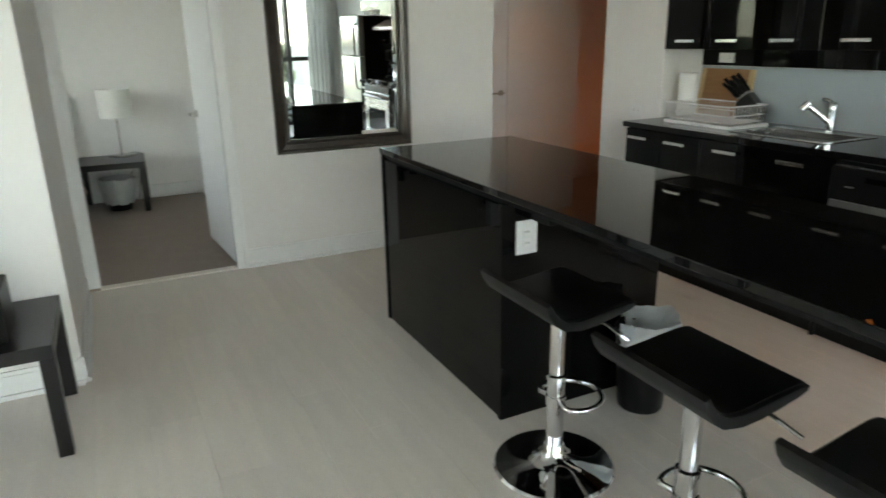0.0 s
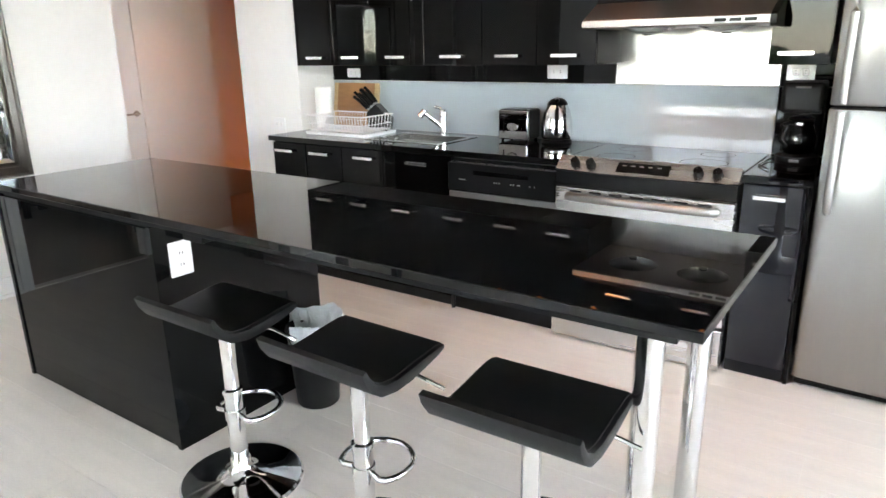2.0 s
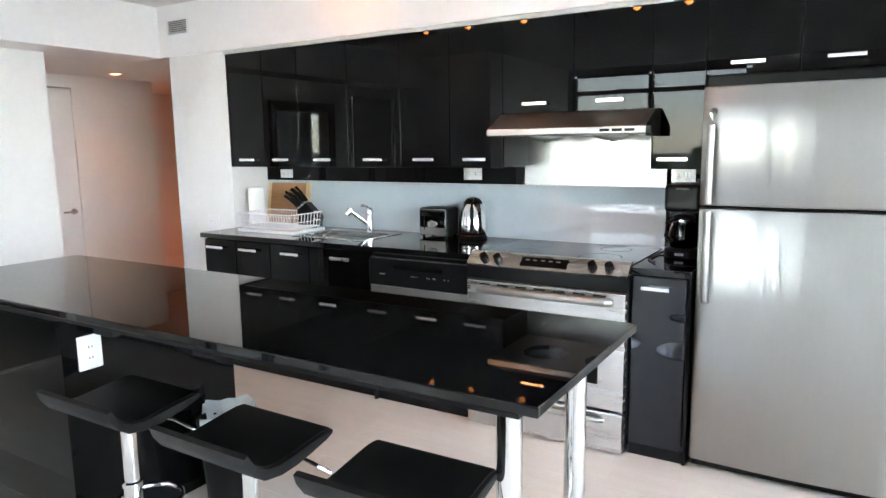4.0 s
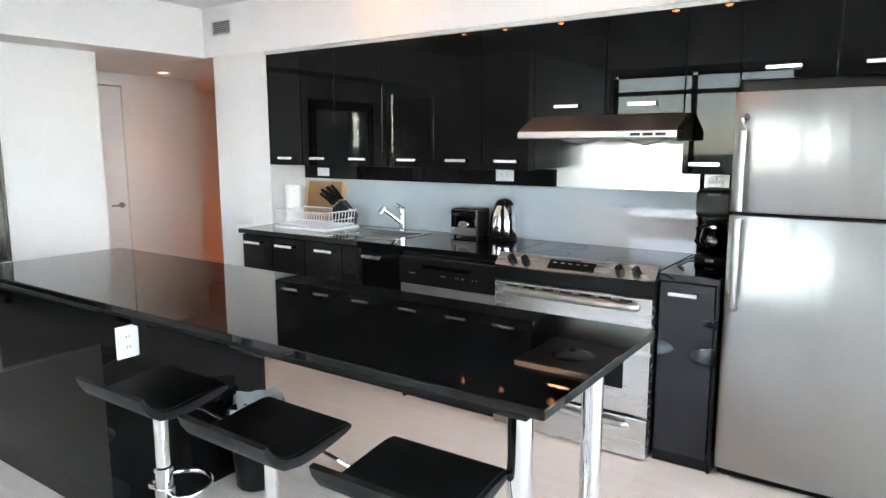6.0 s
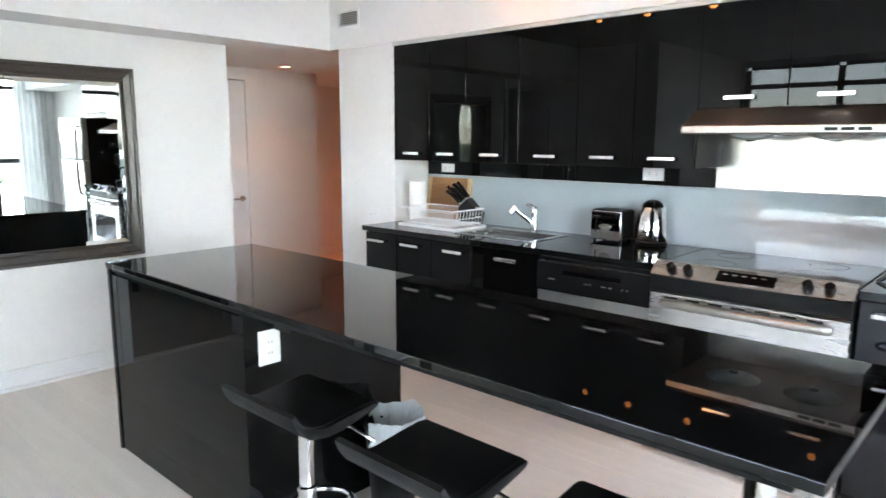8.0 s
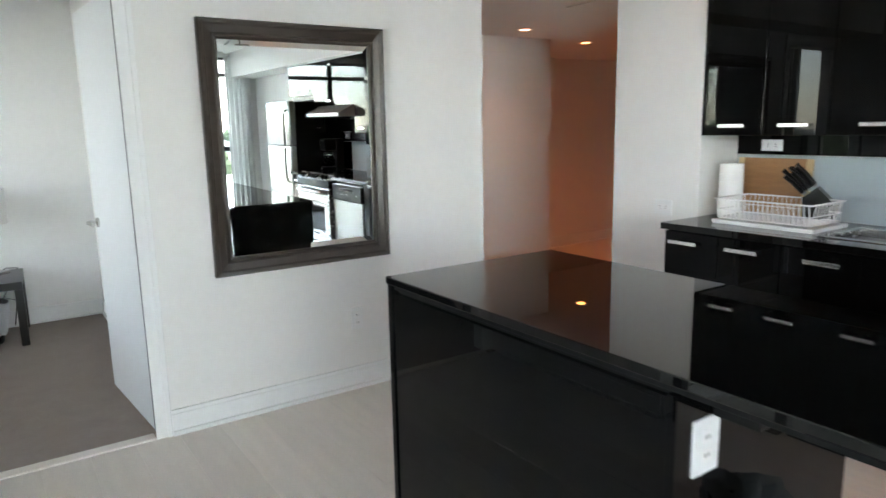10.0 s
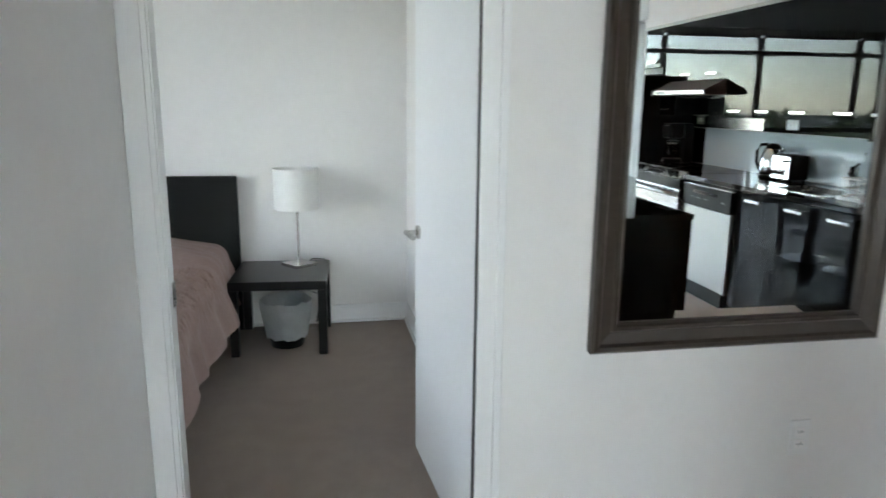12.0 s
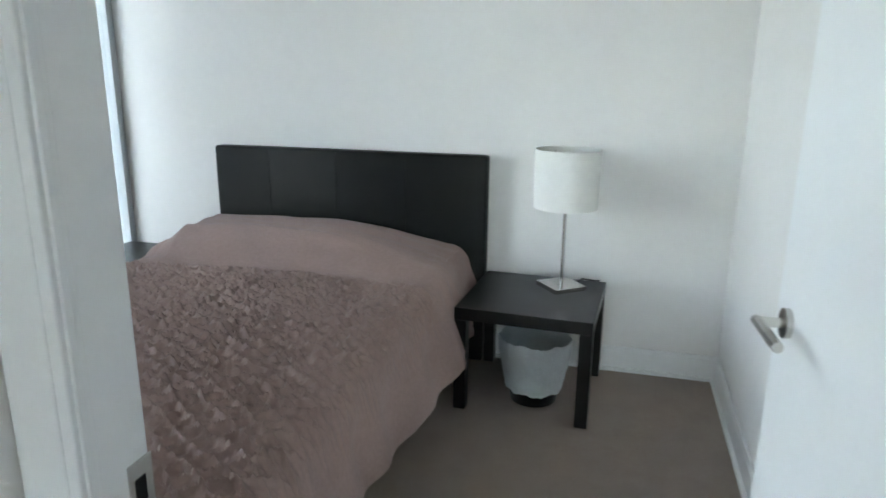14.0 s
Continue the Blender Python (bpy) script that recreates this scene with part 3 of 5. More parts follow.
tagged(part("worktop_end", boxes((3.05, 3.70, -0.072, 0.197, 0.879, 0.911), bevel=0.002), M_STONE, None), "short black stone worktop beside the stove", "worktop")


def sink():
    t = thing("sink", ((SX0 + SX1) / 2, (SY0 + SY1) / 2, 0.911), "stainless steel kitchen sink set into the worktop", "sink")
    rim = 0.035
    bm = boxes((SX0 - rim, SX0, SY0 - rim, SY1 + rim, 0.911, 0.915), (SX1, SX1 + rim + 0.03, SY0 - rim, SY1 + rim, 0.911, 0.915),
               (SX0, SX1, SY0 - rim, SY0, 0.911, 0.915), (SX0, SX1, SY1, SY1 + rim, 0.911, 0.915), bevel=0.0012)
    part("rim", bm, M_STEELH, t)
    bm = boxes((SX0 + 0.001, SX0 + 0.004, SY0 + 0.001, SY1 - 0.001, 0.75, 0.912), (SX1 - 0.004, SX1 - 0.001, SY0 + 0.001, SY1 - 0.001, 0.75, 0.912),
               (SX0 + 0.004, SX1 - 0.004, SY0 + 0.001, SY0 + 0.004, 0.75, 0.912), (SX0 + 0.004, SX1 - 0.004, SY1 - 0.004, SY1 - 0.001, 0.75, 0.912), (SX0 + 0.001, SX1 - 0.001, SY0 + 0.001, SY1 - 0.001, 0.745, 0.75))
    part("basin", bm, M_STEELH, t)
    part("drain", lathe([(0, 0.004), (0.03, 0.004), (0.04, 0.0), (0.04, -0.002)], ((SX0 + SX1) / 2, (SY0 + SY1) / 2, 0.7515), 24), M_CHROME, t)


sink()


def faucet():
    x, y = 3.615, 2.11
    t = thing("faucet", (x, y, 0.911), "chrome pull-out kitchen faucet with a lever", "faucet")
    part("base", lathe([(0, 0), (0.030, 0), (0.030, 0.006), (0.024, 0.012), (0.021, 0.10), (0.023, 0.115), (0.023, 0.145), (0.015, 0.158), (0, 0.16)], (x, y, 0.911), 24), M_CHROME, t, smooth=True)
    part("spout", tube([(x, y, 0.95), (x - 0.04, y + 0.035, 0.995), (x - 0.085, y + 0.08, 1.045), (x - 0.095, y + 0.09, 1.055)], 0.015, 14), M_CHROME, t, smooth=True)
    part("spray_head", rod((x - 0.088, y + 0.083, 1.066), (x - 0.112, y + 0.105, 1.028), 0.018, 16, 0.020), M_CHROME, t, smooth=True)
    part("lever", tube([(x, y, 1.055), (x - 0.012, y + 0.022, 1.078), (x - 0.025, y + 0.05, 1.084)], 0.009, 10), M_CHROME, t, smooth=True)


faucet()

tagged(part("backsplash", boxes((3.705, 3.713, 0.20, 3.128, 0.912, 1.232), bevel=0.001), M_SPLASH, None), "grey-blue back-painted glass backsplash", "backsplash", kind="structure")
tagged(part("backsplash_strip", boxes((3.700, 3.713, 1.02, 3.128, 1.236, 1.341), bevel=0.001), M_GLOSS, None), "black gloss strip above the backsplash", "backsplash", kind="structure")
tagged(part("backsplash_strip_end", boxes((3.700, 3.713, -0.06, 0.197, 1.236, 1.341), bevel=0.001), M_GLOSS, None), "black gloss strip beside the stove panel", "backsplash", kind="structure")
tagged(part("stove_wall_panel", boxes((3.703, 3.713, 0.20, 1.017, 1.236, 1.632), bevel=0.001), M_PANEL, None), "polished stainless wall panel behind the hood", "backsplash", kind="structure")
tagged(part("backsplash_end", boxes((3.705, 3.713, -0.06, 0.197, 0.912, 1.232), bevel=0.001), M_GLOSS, None), "black panel behind the coffee maker", "backsplash", kind="structure")


def outlet(centre, normal, w=0.116, h=0.072, slots=2, label="white double wall outlet", material=None, sideways=True):
    """A cover plate with sockets, flat on a wall; normal is a unit axis."""
    c, n = Vector(centre), Vector(normal)
    u = Vector((0, 0, 1)).cross(n)
    t = thing("wall_outlet", centre, label, "outlet", "wall outlets")

    def slab(name, du, dz, su, sz, d0, d1, m, parent, bev=0.001):
        a = c + u * (du - su / 2) + n * d0 + Vector((0, 0, dz - sz / 2))
        b = c + u * (du + su / 2) + n * d1 + Vector((0, 0, dz + sz / 2))
        return part(name, boxes((min(a.x, b.x), max(a.x, b.x), min(a.y, b.y), max(a.y, b.y), min(a.z, b.z), max(a.z, b.z)), bevel=bev), m, parent)
    plate = slab("cover_plate", 0, 0, w, h, 0, 0.006, material or M_PLASTIC, t)
    for k in range(slots):
        off = (k - (slots - 1) / 2) * 0.042
        du, dz = (off, 0) if sideways else (0, off)
        s = slab("socket", du, dz, 0.030, 0.030, 0.006, 0.008, M_WIRE, plate)
        for e in (-0.006, 0.006):
            slab("slot", du + (e if not sideways else 0), dz + (e if sideways else 0), 0.003 if not sideways else 0.009, 0.009 if not sideways else 0.003, 0.008, 0.0086, M_BLACK, plate, 0)
    return t


outlet((3.700, 2.927, 1.285), (-1, 0, 0), 0.117, 0.06)
outlet((3.700, 1.365, 1.300), (-1, 0, 0), 0.125, 0.078)
outlet((3.700, 0.112, 1.302), (-1, 0, 0), 0.122, 0.078, material=M_STEEL, label="brushed steel double wall outlet")
outlet((1.398, 1.7285, 0.738), (0, -1, 0), 0.09, 0.128, sideways=False, label="white double outlet on the island's end")
outlet((3.36, 3.35, 0.945), (-1, 0, 0), 0.115, 0.085, label="white wall outlet beside the counter's end")
outlet((1.795, Y_M, 0.395), (0, -1, 0), 0.07, 0.12, sideways=False, label="white wall outlet under the mirror")


def hood():
    y0, y1 = 0.162, 0.999
    t = thing("range_hood", (3.45, 0.57, 1.50), "slim stainless range hood under the wall cabinets", "range hood")
    part("canopy", extrude_profile([(3.70, 1.515), (3.19, 1.515), (3.182, 1.520), (3.180, 1.548), (3.19, 1.556), (3.345, 1.632), (3.70, 1.632)], 0.208, y1, 0.002), M_HOOD, t)
    part("canopy_end", extrude_profile([(3.352, 1.515), (3.19, 1.515), (3.182, 1.520), (3.180, 1.548), (3.19, 1.556), (3.345, 1.632), (3.352, 1.632)], y0 + 0.02, 0.207, 0.001), M_HOOD, t)
    part("end_cap", extrude_profile([(3.353, 1.503), (3.185, 1.503), (3.168, 1.515), (3.168, 1.55), (3.185, 1.562), (3.345, 1.634), (3.353, 1.634)], y0 - 0.008, y0 + 0.019, 0.004), M_BLACK, t, "black plastic end cap")
    box_part("front_lip", (3.1765, 3.1815, y0 + 0.02, y1, 1.519, 1.550), M_STEEL, t, 0.0015, "bright steel front lip")
    for yb in (0.375, 0.315, 0.255):
        box_part("button", (3.174, 3.1775, yb - 0.024, yb + 0.024, 1.527, 1.541), M_BLACK, t, 0.001)
    for yc in (0.40, 0.76):
        f = part("filter", lathe([(0, -0.028), (0.05, -0.028), (0.10, -0.012), (0.125, 0.0)], (3.42, yc, 1.515), 28), M_NICKEL, t, smooth=True)
        part("filter_hub", lathe([(0, -0.034), (0.02, -0.034), (0.022, -0.028)], (3.42, yc, 1.515), 20), M_BLACK, f, smooth=True)


hood()


def dishwasher():
    y0, y1 = 1.045, 1.697
    t = thing("dishwasher", (3.4, 1.37, 0), "dishwasher with black control panel and steel door", "dishwasher")
    box_part("body", (3.10, 3.69, y0 + 0.004, y1 - 0.004, 0.08, 0.866), M_BLACK, t)
    door = box_part("door", (3.06, 3.098, y0 + 0.003, y1 - 0.003, 0.115, 0.688), M_STEEL, t, 0.004, "stainless door")
    ctl = box_part("control_panel", (3.048, 3.098, y0 + 0.003, y1 - 0.003, 0.692, 0.848), M_BLACK, t, 0.006)
    box_part("grip", (3.0445, 3.050, 1.20, 1.53, 0.790, 0.815), M_GLOSS, ctl, 0.002)
    box_part("trim_strip", (3.046, 3.052, y0 + 0.02, y1 - 0.02, 0.852, 0.857), M_CHROME, t, 0.001, "thin chrome strip")
    box_part("badge", (3.0465, 3.0485, 1.58, 1.62, 0.757, 0.763), M_MARK, ctl, 0)
    for yy in (1.40, 1.385, 1.37, 1.30, 1.285, 1.26, 1.25, 1.19, 1.165):
        box_part("mark", (3.0468, 3.0485, yy - 0.003, yy + 0.003, 0.755, 0.763), M_MARK, ctl, 0)
    box_part("plinth", (3.075, 3.09, y0, y1, 0.0, 0.112), M_BLACK, t)
    part("foot", rod((3.062, y1 - 0.02, 0), (3.062, y1 - 0.02, 0.11), 0.012, 12), M_BLACK, t, "levelling foot")


dishwasher()


def bowed(profile, y0, y1, bow, n=20):
    """A closed (x, z) outline run along y, its front swelling towards -x in the middle."""
    bm = bmesh.new()
    rings = []
    x_back = max(x for x, z in profile)
    deep = x_back - min(x for x, z in profile)
    for k in range(n + 1):
        u = 2 * k / n - 1
        rings.append([bm.verts.new((x - bow * (1 - u * u) * (x_back - x) / deep, y0 + (y1 - y0) * k / n, z)) for x, z in profile])
    m = len(profile)
    for a, b in zip(rings, rings[1:]):
        for i in range(m):
            bm.faces.new((a[i], a[(i + 1) % m], b[(i + 1) % m], b[i]))
    bm.faces.new(rings[0][::-1])
    bm.faces.new(rings[-1])
    bmesh.ops.recalc_face_normals(bm, faces=bm.faces)
    return bm


def stove():
    y0, y1 = 0.203, 1.038
    t = thing("stove", (3.4, 0.62, 0), "stainless electric range with a black glass cooktop", "stove")
    box_part("body", (3.07, 3.69, y0 + 0.003, y1 - 0.003, 0.02, 0.895), M_BLACK, t)
    top = box_part("cooktop", (3.10, 3.70, y0, y1, 0.896, 0.912), M_STONE, t, 0.004, "black glass cooktop")
    for cx, cy, r in ((3.27, 0.83, 0.09), (3.27, 0.41, 0.105), (3.54, 0.83, 0.08), (3.54, 0.41, 0.08)):
        part("burner_ring", lathe([(r - 0.003, 0.0122), (r, 0.0128), (r + 0.003, 0.0122)], (cx, cy, 0.9), 40), M_BLACK, top)
    fascia = part("control_fascia", bowed([(3.10, 0.866), (3.030, 0.866), (3.022, 0.872), (3.085, 0.930), (3.10, 0.930)], y0, y1, 0.034), M_STEELH, t, "sloping brushed steel control fascia")
    n = Vector((-0.63, 0, 0.777))
    for yk in (0.945, 0.865, 0.372, 0.292):
        p = Vector((3.050 - 0.018 * (1 - ((yk - 0.62) / 0.417) ** 2), yk, 0.900))
        knob = part("knob", rod(p, p + n * 0.026, 0.023, 24, 0.019), M_BLACK, fascia, smooth=True)
        part("knob_grip", rod(p + n * 0.026 + Vector((-0.015, 0, -0.012)), p + n * 0.026 + Vector((0.015, 0, 0.012)), 0.005, 8), M_BLACK, knob)
    bm = bmesh.new()
    q = Vector((3.031, 0.612, 0.9005)) + n * 0.003
    bmesh.ops.create_cube(bm, size=1.0, matrix=Matrix.Translation(q) @ Euler((0, -math.atan2(0.059, 0.073), 0)).to_matrix().to_4x4() @ Matrix.Diagonal((0.055, 0.24, 0.004, 1)))
    disp = part("display", bm, M_GLOSS, fascia, "black glass clock display")
    for yy in (0.70, 0.66, 0.62, 0.58, 0.54):
        bm = bmesh.new()
        bmesh.ops.create_cube(bm, size=1.0, matrix=Matrix.Translation(q + n * 0.0025 + Vector((0.007, yy - 0.612, 0.0057))) @ Euler((0, -math.atan2(0.059, 0.073), 0)).to_matrix().to_4x4() @ Matrix.Diagonal((0.006, 0.02, 0.001, 1)))
        part("key_mark", bm, M_MARK, disp)
    part("vent_band", bowed([(3.072, 0.792), (3.030, 0.792), (3.022, 0.800), (3.022, 0.865), (3.072, 0.865)], y0 + 0.002, y1 - 0.002, 0.022), M_BLACK, t)
    door = box_part("oven_door", (3.018, 3.068, y0 + 0.004, y1 - 0.004, 0.218, 0.788), M_STEELH, t, 0.006)
    box_part("oven_window", (3.0155, 3.020, 0.33, 0.91, 0.34, 0.60), M_GLOSS, door, 0.002, "dark glass oven window")
    part("handle_bar", tube([(3.018, 0.28, 0.742), (2.985, 0.30, 0.748), (2.972, 0.36, 0.750), (2.972, 0.88, 0.750), (2.985, 0.945, 0.748), (3.018, 0.965, 0.742)], 0.020, 14), M_STEEL, door, "rounded steel handle bar", smooth=True)
    for k in range(7):
        box_part("vent_slot", (3.0165, 3.0185, 0.30 + 0.1 * k, 0.36 + 0.1 * k, 0.766, 0.774), M_BLACK, door, 0)
    drawer = box_part("drawer", (3.012, 3.068, y0 + 0.004, y1 - 0.004, 0.012, 0.208), M_STEELH, t, 0.006)
    part("drawer_pull", tube([(3.02, 0.30, 0.165), (2.99, 0.32, 0.172), (2.985, 0.40, 0.175), (2.985, 0.84, 0.175), (2.99, 0.92, 0.172), (3.02, 0.94, 0.165)], 0.012, 12), M_STEEL, drawer, smooth=True)
    for yy in (y0 + 0.05, y1 - 0.05):
        part("foot", rod((3.12, yy, 0), (3.12, yy, 0.03), 0.015, 12), M_BLACK, t)


stove()


def fridge():
    y0, y1, xf = -0.845, -0.083, 3.07
    t = thing("refrigerator", (3.4, -0.46, 0), "tall stainless top-freezer refrigerator with black sides", "refrigerator")
    box_part("cabinet", (3.148, 3.735, y0 + 0.004, y1 - 0.004, 0.06, 1.695), M_BLACK, t, 0.006)

    def door_leaf(name, z0, z1):
        pts = [(3.140, y0), (3.085, y0), (xf + 0.004, y0 + 0.012), (xf, y0 + 0.05), (xf - 0.012, (y0 + y1) / 2), (xf, y1 - 0.05), (xf + 0.004, y1 - 0.012), (3.085, y1), (3.140, y1)]
        bm = bmesh.new()
        a = [bm.verts.new((x, y, z0)) for x, y in pts]
        b = [bm.verts.new((x, y, z1)) for x, y in pts]
        n = len(a)
        for i in range(n):
            bm.faces.new((a[i], a[(i + 1) % n], b[(i + 1) % n], b[i]))
        caps = [bm.faces.new(a[::-1]), bm.faces.new(b)]
        bmesh.ops.recalc_face_normals(bm, faces=bm.faces)
        bmesh.ops.bevel(bm, geom=[e for f in caps for e in f.edges], offset=0.006, segments=2, affect="EDGES", profile=0.5)
        return part(name, bm, M_FRIDGE, t, smooth=True)
    top = door_leaf("freezer_door", 1.203, 1.700)
    low = door_leaf("fridge_door", 0.045, 1.190)
    box_part("gasket", (3.141, 3.147, y0 + 0.01, y1 - 0.01, 0.08, 1.69), M_BLACK, t, 0)
    yh = y1 - 0.045
    part("handle", tube([(3.065, yh, 1.60), (3.035, yh, 1.585), (3.022, yh, 1.54), (3.016, yh, 1.40), (3.018, yh, 1.25), (3.022, yh, 1.215)], 0.015, 12), M_STEEL, top, "bowed steel handle", smooth=True)
    part("handle", tube([(3.022, yh, 1.178), (3.018, yh, 1.14), (3.016, yh, 1.0), (3.022, yh, 0.86), (3.035, yh, 0.80), (3.065, yh, 0.785)], 0.015, 12), M_STEEL, low, "bowed steel handle", smooth=True)
    grille = box_part("kick_grille", (3.10, 3.135, y0 + 0.01, y1 - 0.01, 0.008, 0.043), M_BLACK, t, 0.003)
    for k in range(3):
        box_part("grille_fin", (3.094, 3.100, y0 + 0.03, y1 - 0.03, 0.012 + 0.010 * k, 0.016 + 0.010 * k), M_BLACK, grille, 0)
    for yy in (y0 + 0.04, y1 - 0.04):
        part("foot", rod((3.12, yy, 0), (3.12, yy, 0.02), 0.018, 12), M_NICKEL, t)
    box_part("hinge_cover", (3.09, 3.17, y0 + 0.01, y0 + 0.06, 1.700, 1.712), M_BLACK, t, 0.003)


fridge()


# ---- things on the worktop ----
def dish_rack():
    x0, x1, y0, y1, z = 3.24, 3.52, 2.47, 2.93, 0.911
    t = thing("dish_rack", ((x0 + x1) / 2, (y0 + y1) / 2, z), "empty white wire dish rack on a white tray", "dish rack")
    tray = boxes((x0 - 0.02, x1 + 0.02, y0 - 0.03, y1 + 0.02, z, z + 0.012), bevel=0.005)
    for d in ((x0 - 0.02, x0 - 0.012, y0 - 0.03, y1 + 0.02, z + 0.010, z + 0.020), (x1 + 0.012, x1 + 0.02, y0 - 0.03, y1 + 0.02, z + 0.010, z + 0.020),
              (x0 - 0.012, x1 + 0.012, y0 - 0.03, y0 - 0.022, z + 0.010, z + 0.020), (x0 - 0.012, x1 + 0.012, y1 + 0.012, y1 + 0.02, z + 0.010, z + 0.020)):
        add_box(tray, *d, bevel=0.002)
    part("tray", tray, M_PLASTIC, t)
    for zz, g, r in ((0.125, 0.012, 0.004), (0.07, 0.004, 0.0022), (0.03, -0.004, 0.003)):
        part("rail", tube([(x0 - g, y0 - g, z + zz), (x1 + g, y0 - g, z + zz), (x1 + g, y1 + g, z + zz), (x0 - g, y1 + g, z + zz)], r, 8, True), M_WIRE, t)
    n = 19
    for k in range(n + 1):
        y = y0 + (y1 - y0) * k / n
        part("wire", tube([(x0 - 0.012, y, z + 0.125), (x0 + 0.004, y, z + 0.03), (x1 - 0.004, y, z + 0.03), (x1 + 0.012, y, z + 0.125)], 0.0027, 6), M_WIRE, t)
    for k in range(1, 9):
        x = x0 + (x1 - x0) * k / 9
        part("wire", tube([(x, y0 - 0.012, z + 0.125), (x, y0 + 0.004, z + 0.026), (x, y1 - 0.004, z + 0.026), (x, y1 + 0.012, z + 0.125)], 0.0027, 6), M_WIRE, t)


dish_rack()


def paper_towel():
    at = (3.47, 3.01, 0.911)
    t = thing("paper_towel_roll", at, "white paper towel roll standing in the corner", "paper towel")
    part("roll", lathe([(0.018, 0.01), (0.058, 0.01), (0.060, 0.014), (0.060, 0.281), (0.058, 0.285), (0.018, 0.285), (0.018, 0.01)], at, 36), M_PAPER, t, smooth=True)
    part("stand", lathe([(0, 0), (0.065, 0), (0.065, 0.006), (0.06, 0.010), (0.006, 0.010), (0.006, 0.283), (0, 0.284)], at, 28), M_NICKEL, t, smooth=True)


paper_towel()


def cutting_board():
    t = thing("cutting_board", (3.66, 2.90, 0.911), "brown wooden cutting board with pale ends leaning on the backsplash", "cutting board")
    m = Matrix.Translation((3.655, 2.905, 0.915)) @ Euler((0, radians(9), 0)).to_matrix().to_4x4()

    def slab(name, y0, y1, material, label=""):
        bm = boxes((-0.011, 0.011, y0, y1, 0, 0.305), bevel=0.003)
        bmesh.ops.transform(bm, matrix=m, verts=bm.verts)
        return part(name, bm, material, t, label)
    slab("board", -0.17, 0.17, M_BOARD)
    slab("end_strip", 0.1705, 0.205, M_BOARDE, "pale maple end strip")
    slab("end_strip", -0.205, -0.1705, M_BOARDE, "pale maple end strip")


cutting_board()


def knife_block():
    t = thing("knife_block", (3.55, 2.61, 0.911), "black slanted knife block full of black-handled knives", "knife block")
    m = Matrix.Translation((3.555, 2.575, 0.911)) @ Euler((0, 0, radians(20))).to_matrix().to_4x4()
    bm = bmesh.new()
    pts = [(-0.075, 0.0), (0.055, 0.0), (0.075, 0.085), (-0.02, 0.185), (-0.085, 0.13)]
    a = [bm.verts.new((-0.048, -y, z)) for y, z in pts]
    b = [bm.verts.new((0.048, -y, z)) for y, z in pts]
    for i in range(5):
        bm.faces.new((a[i], a[(i + 1) % 5], b[(i + 1) % 5], b[i]))
    bm.faces.new(a[::-1])
    bm.faces.new(b)
    bmesh.ops.recalc_face_normals(bm, faces=bm.faces)
    bmesh.ops.bevel(bm, geom=bm.edges[:], offset=0.003, segments=2, affect="EDGES")
    bmesh.ops.transform(bm, matrix=m, verts=bm.verts)
    part("block", bm, M_BLACK, t)
    d = Vector((0, 0.62, 0.78))
    rng = random.Random(3)
    for i in range(3):
        for j in range(3):
            p = Vector((-0.032 + 0.032 * i, 0.03 + 0.022 * j, 0.180 - 0.018 * j))
            dd = (d + Vector((0.16 * (i - 1) + rng.uniform(-0.1, 0.1), rng.uniform(-0.15, 0.12), 0))).normalized()
            ln = rng.uniform(0.11, 0.15)
            k = part("knife", rod(m @ p, m @ (p + dd * 0.014), 0.006, 8), M_STEEL, t)
            hb = tube([m @ (p + dd * 0.014), m @ (p + dd * (0.014 + ln * 0.6)), m @ (p + dd * (0.014 + ln) + Vector((0, 0.004, -0.006)))], 0.0105, 8)
            part("knife_handle", hb, M_BLACK, k, smooth=True)


knife_block()


def toaster():
    x0, x1, y0, y1, z = 3.50, 3.66, 1.445, 1.645, 0.911
    t = thing("toaster", (3.58, 1.545, z), "two-slot toaster with chrome front and black sides", "toaster")
    box_part("body", (x0 + 0.012, x1, y0, y1, z + 0.012, z + 0.185), M_BLACK, t, 0.016, seg=3)
    face = box_part("front_plate", (x0, x0 + 0.014, y0 + 0.006, y1 - 0.006, z + 0.014, z + 0.180), M_CHROME, t, 0.004, "bright chrome front plate")
    bm = lathe([(0, 0.004), (0.030, 0.004), (0.034, 0.0)], (0, 0, 0), 28)
    bmesh.ops.transform(bm, matrix=Matrix.Translation((x0, 1.545, z + 0.085)) @ Euler((0, radians(-90), 0)).to_matrix().to_4x4() @ Matrix.Diagonal((0.7, 1.1, 1, 1)), verts=bm.verts)
    part("dial", bm, M_NICKEL, face, smooth=True)
    box_part("lever_slot", (x0 - 0.001, x0 + 0.001, 1.600, 1.607, z + 0.05, z + 0.15), M_BLACK, face, 0)
    box_part("lever", (x0 - 0.022, x0 - 0.001, 1.588, 1.620, z + 0.138, z + 0.150), M_BLACK, face, 0.003)
    for xx in (3.555, 3.605):
        box_part("bread_slot", (xx - 0.013, xx + 0.013, y0 + 0.03, y1 - 0.03, z + 0.184, z + 0.1865), M_GLOSS, t, 0)
    for fx in (x0 + 0.03, x1 - 0.02):
        for fy in (y0 + 0.02, y1 - 0.02):
            part("foot", rod((fx, fy, z), (fx, fy, z + 0.014), 0.009, 10), M_BLACK, t)


toaster()


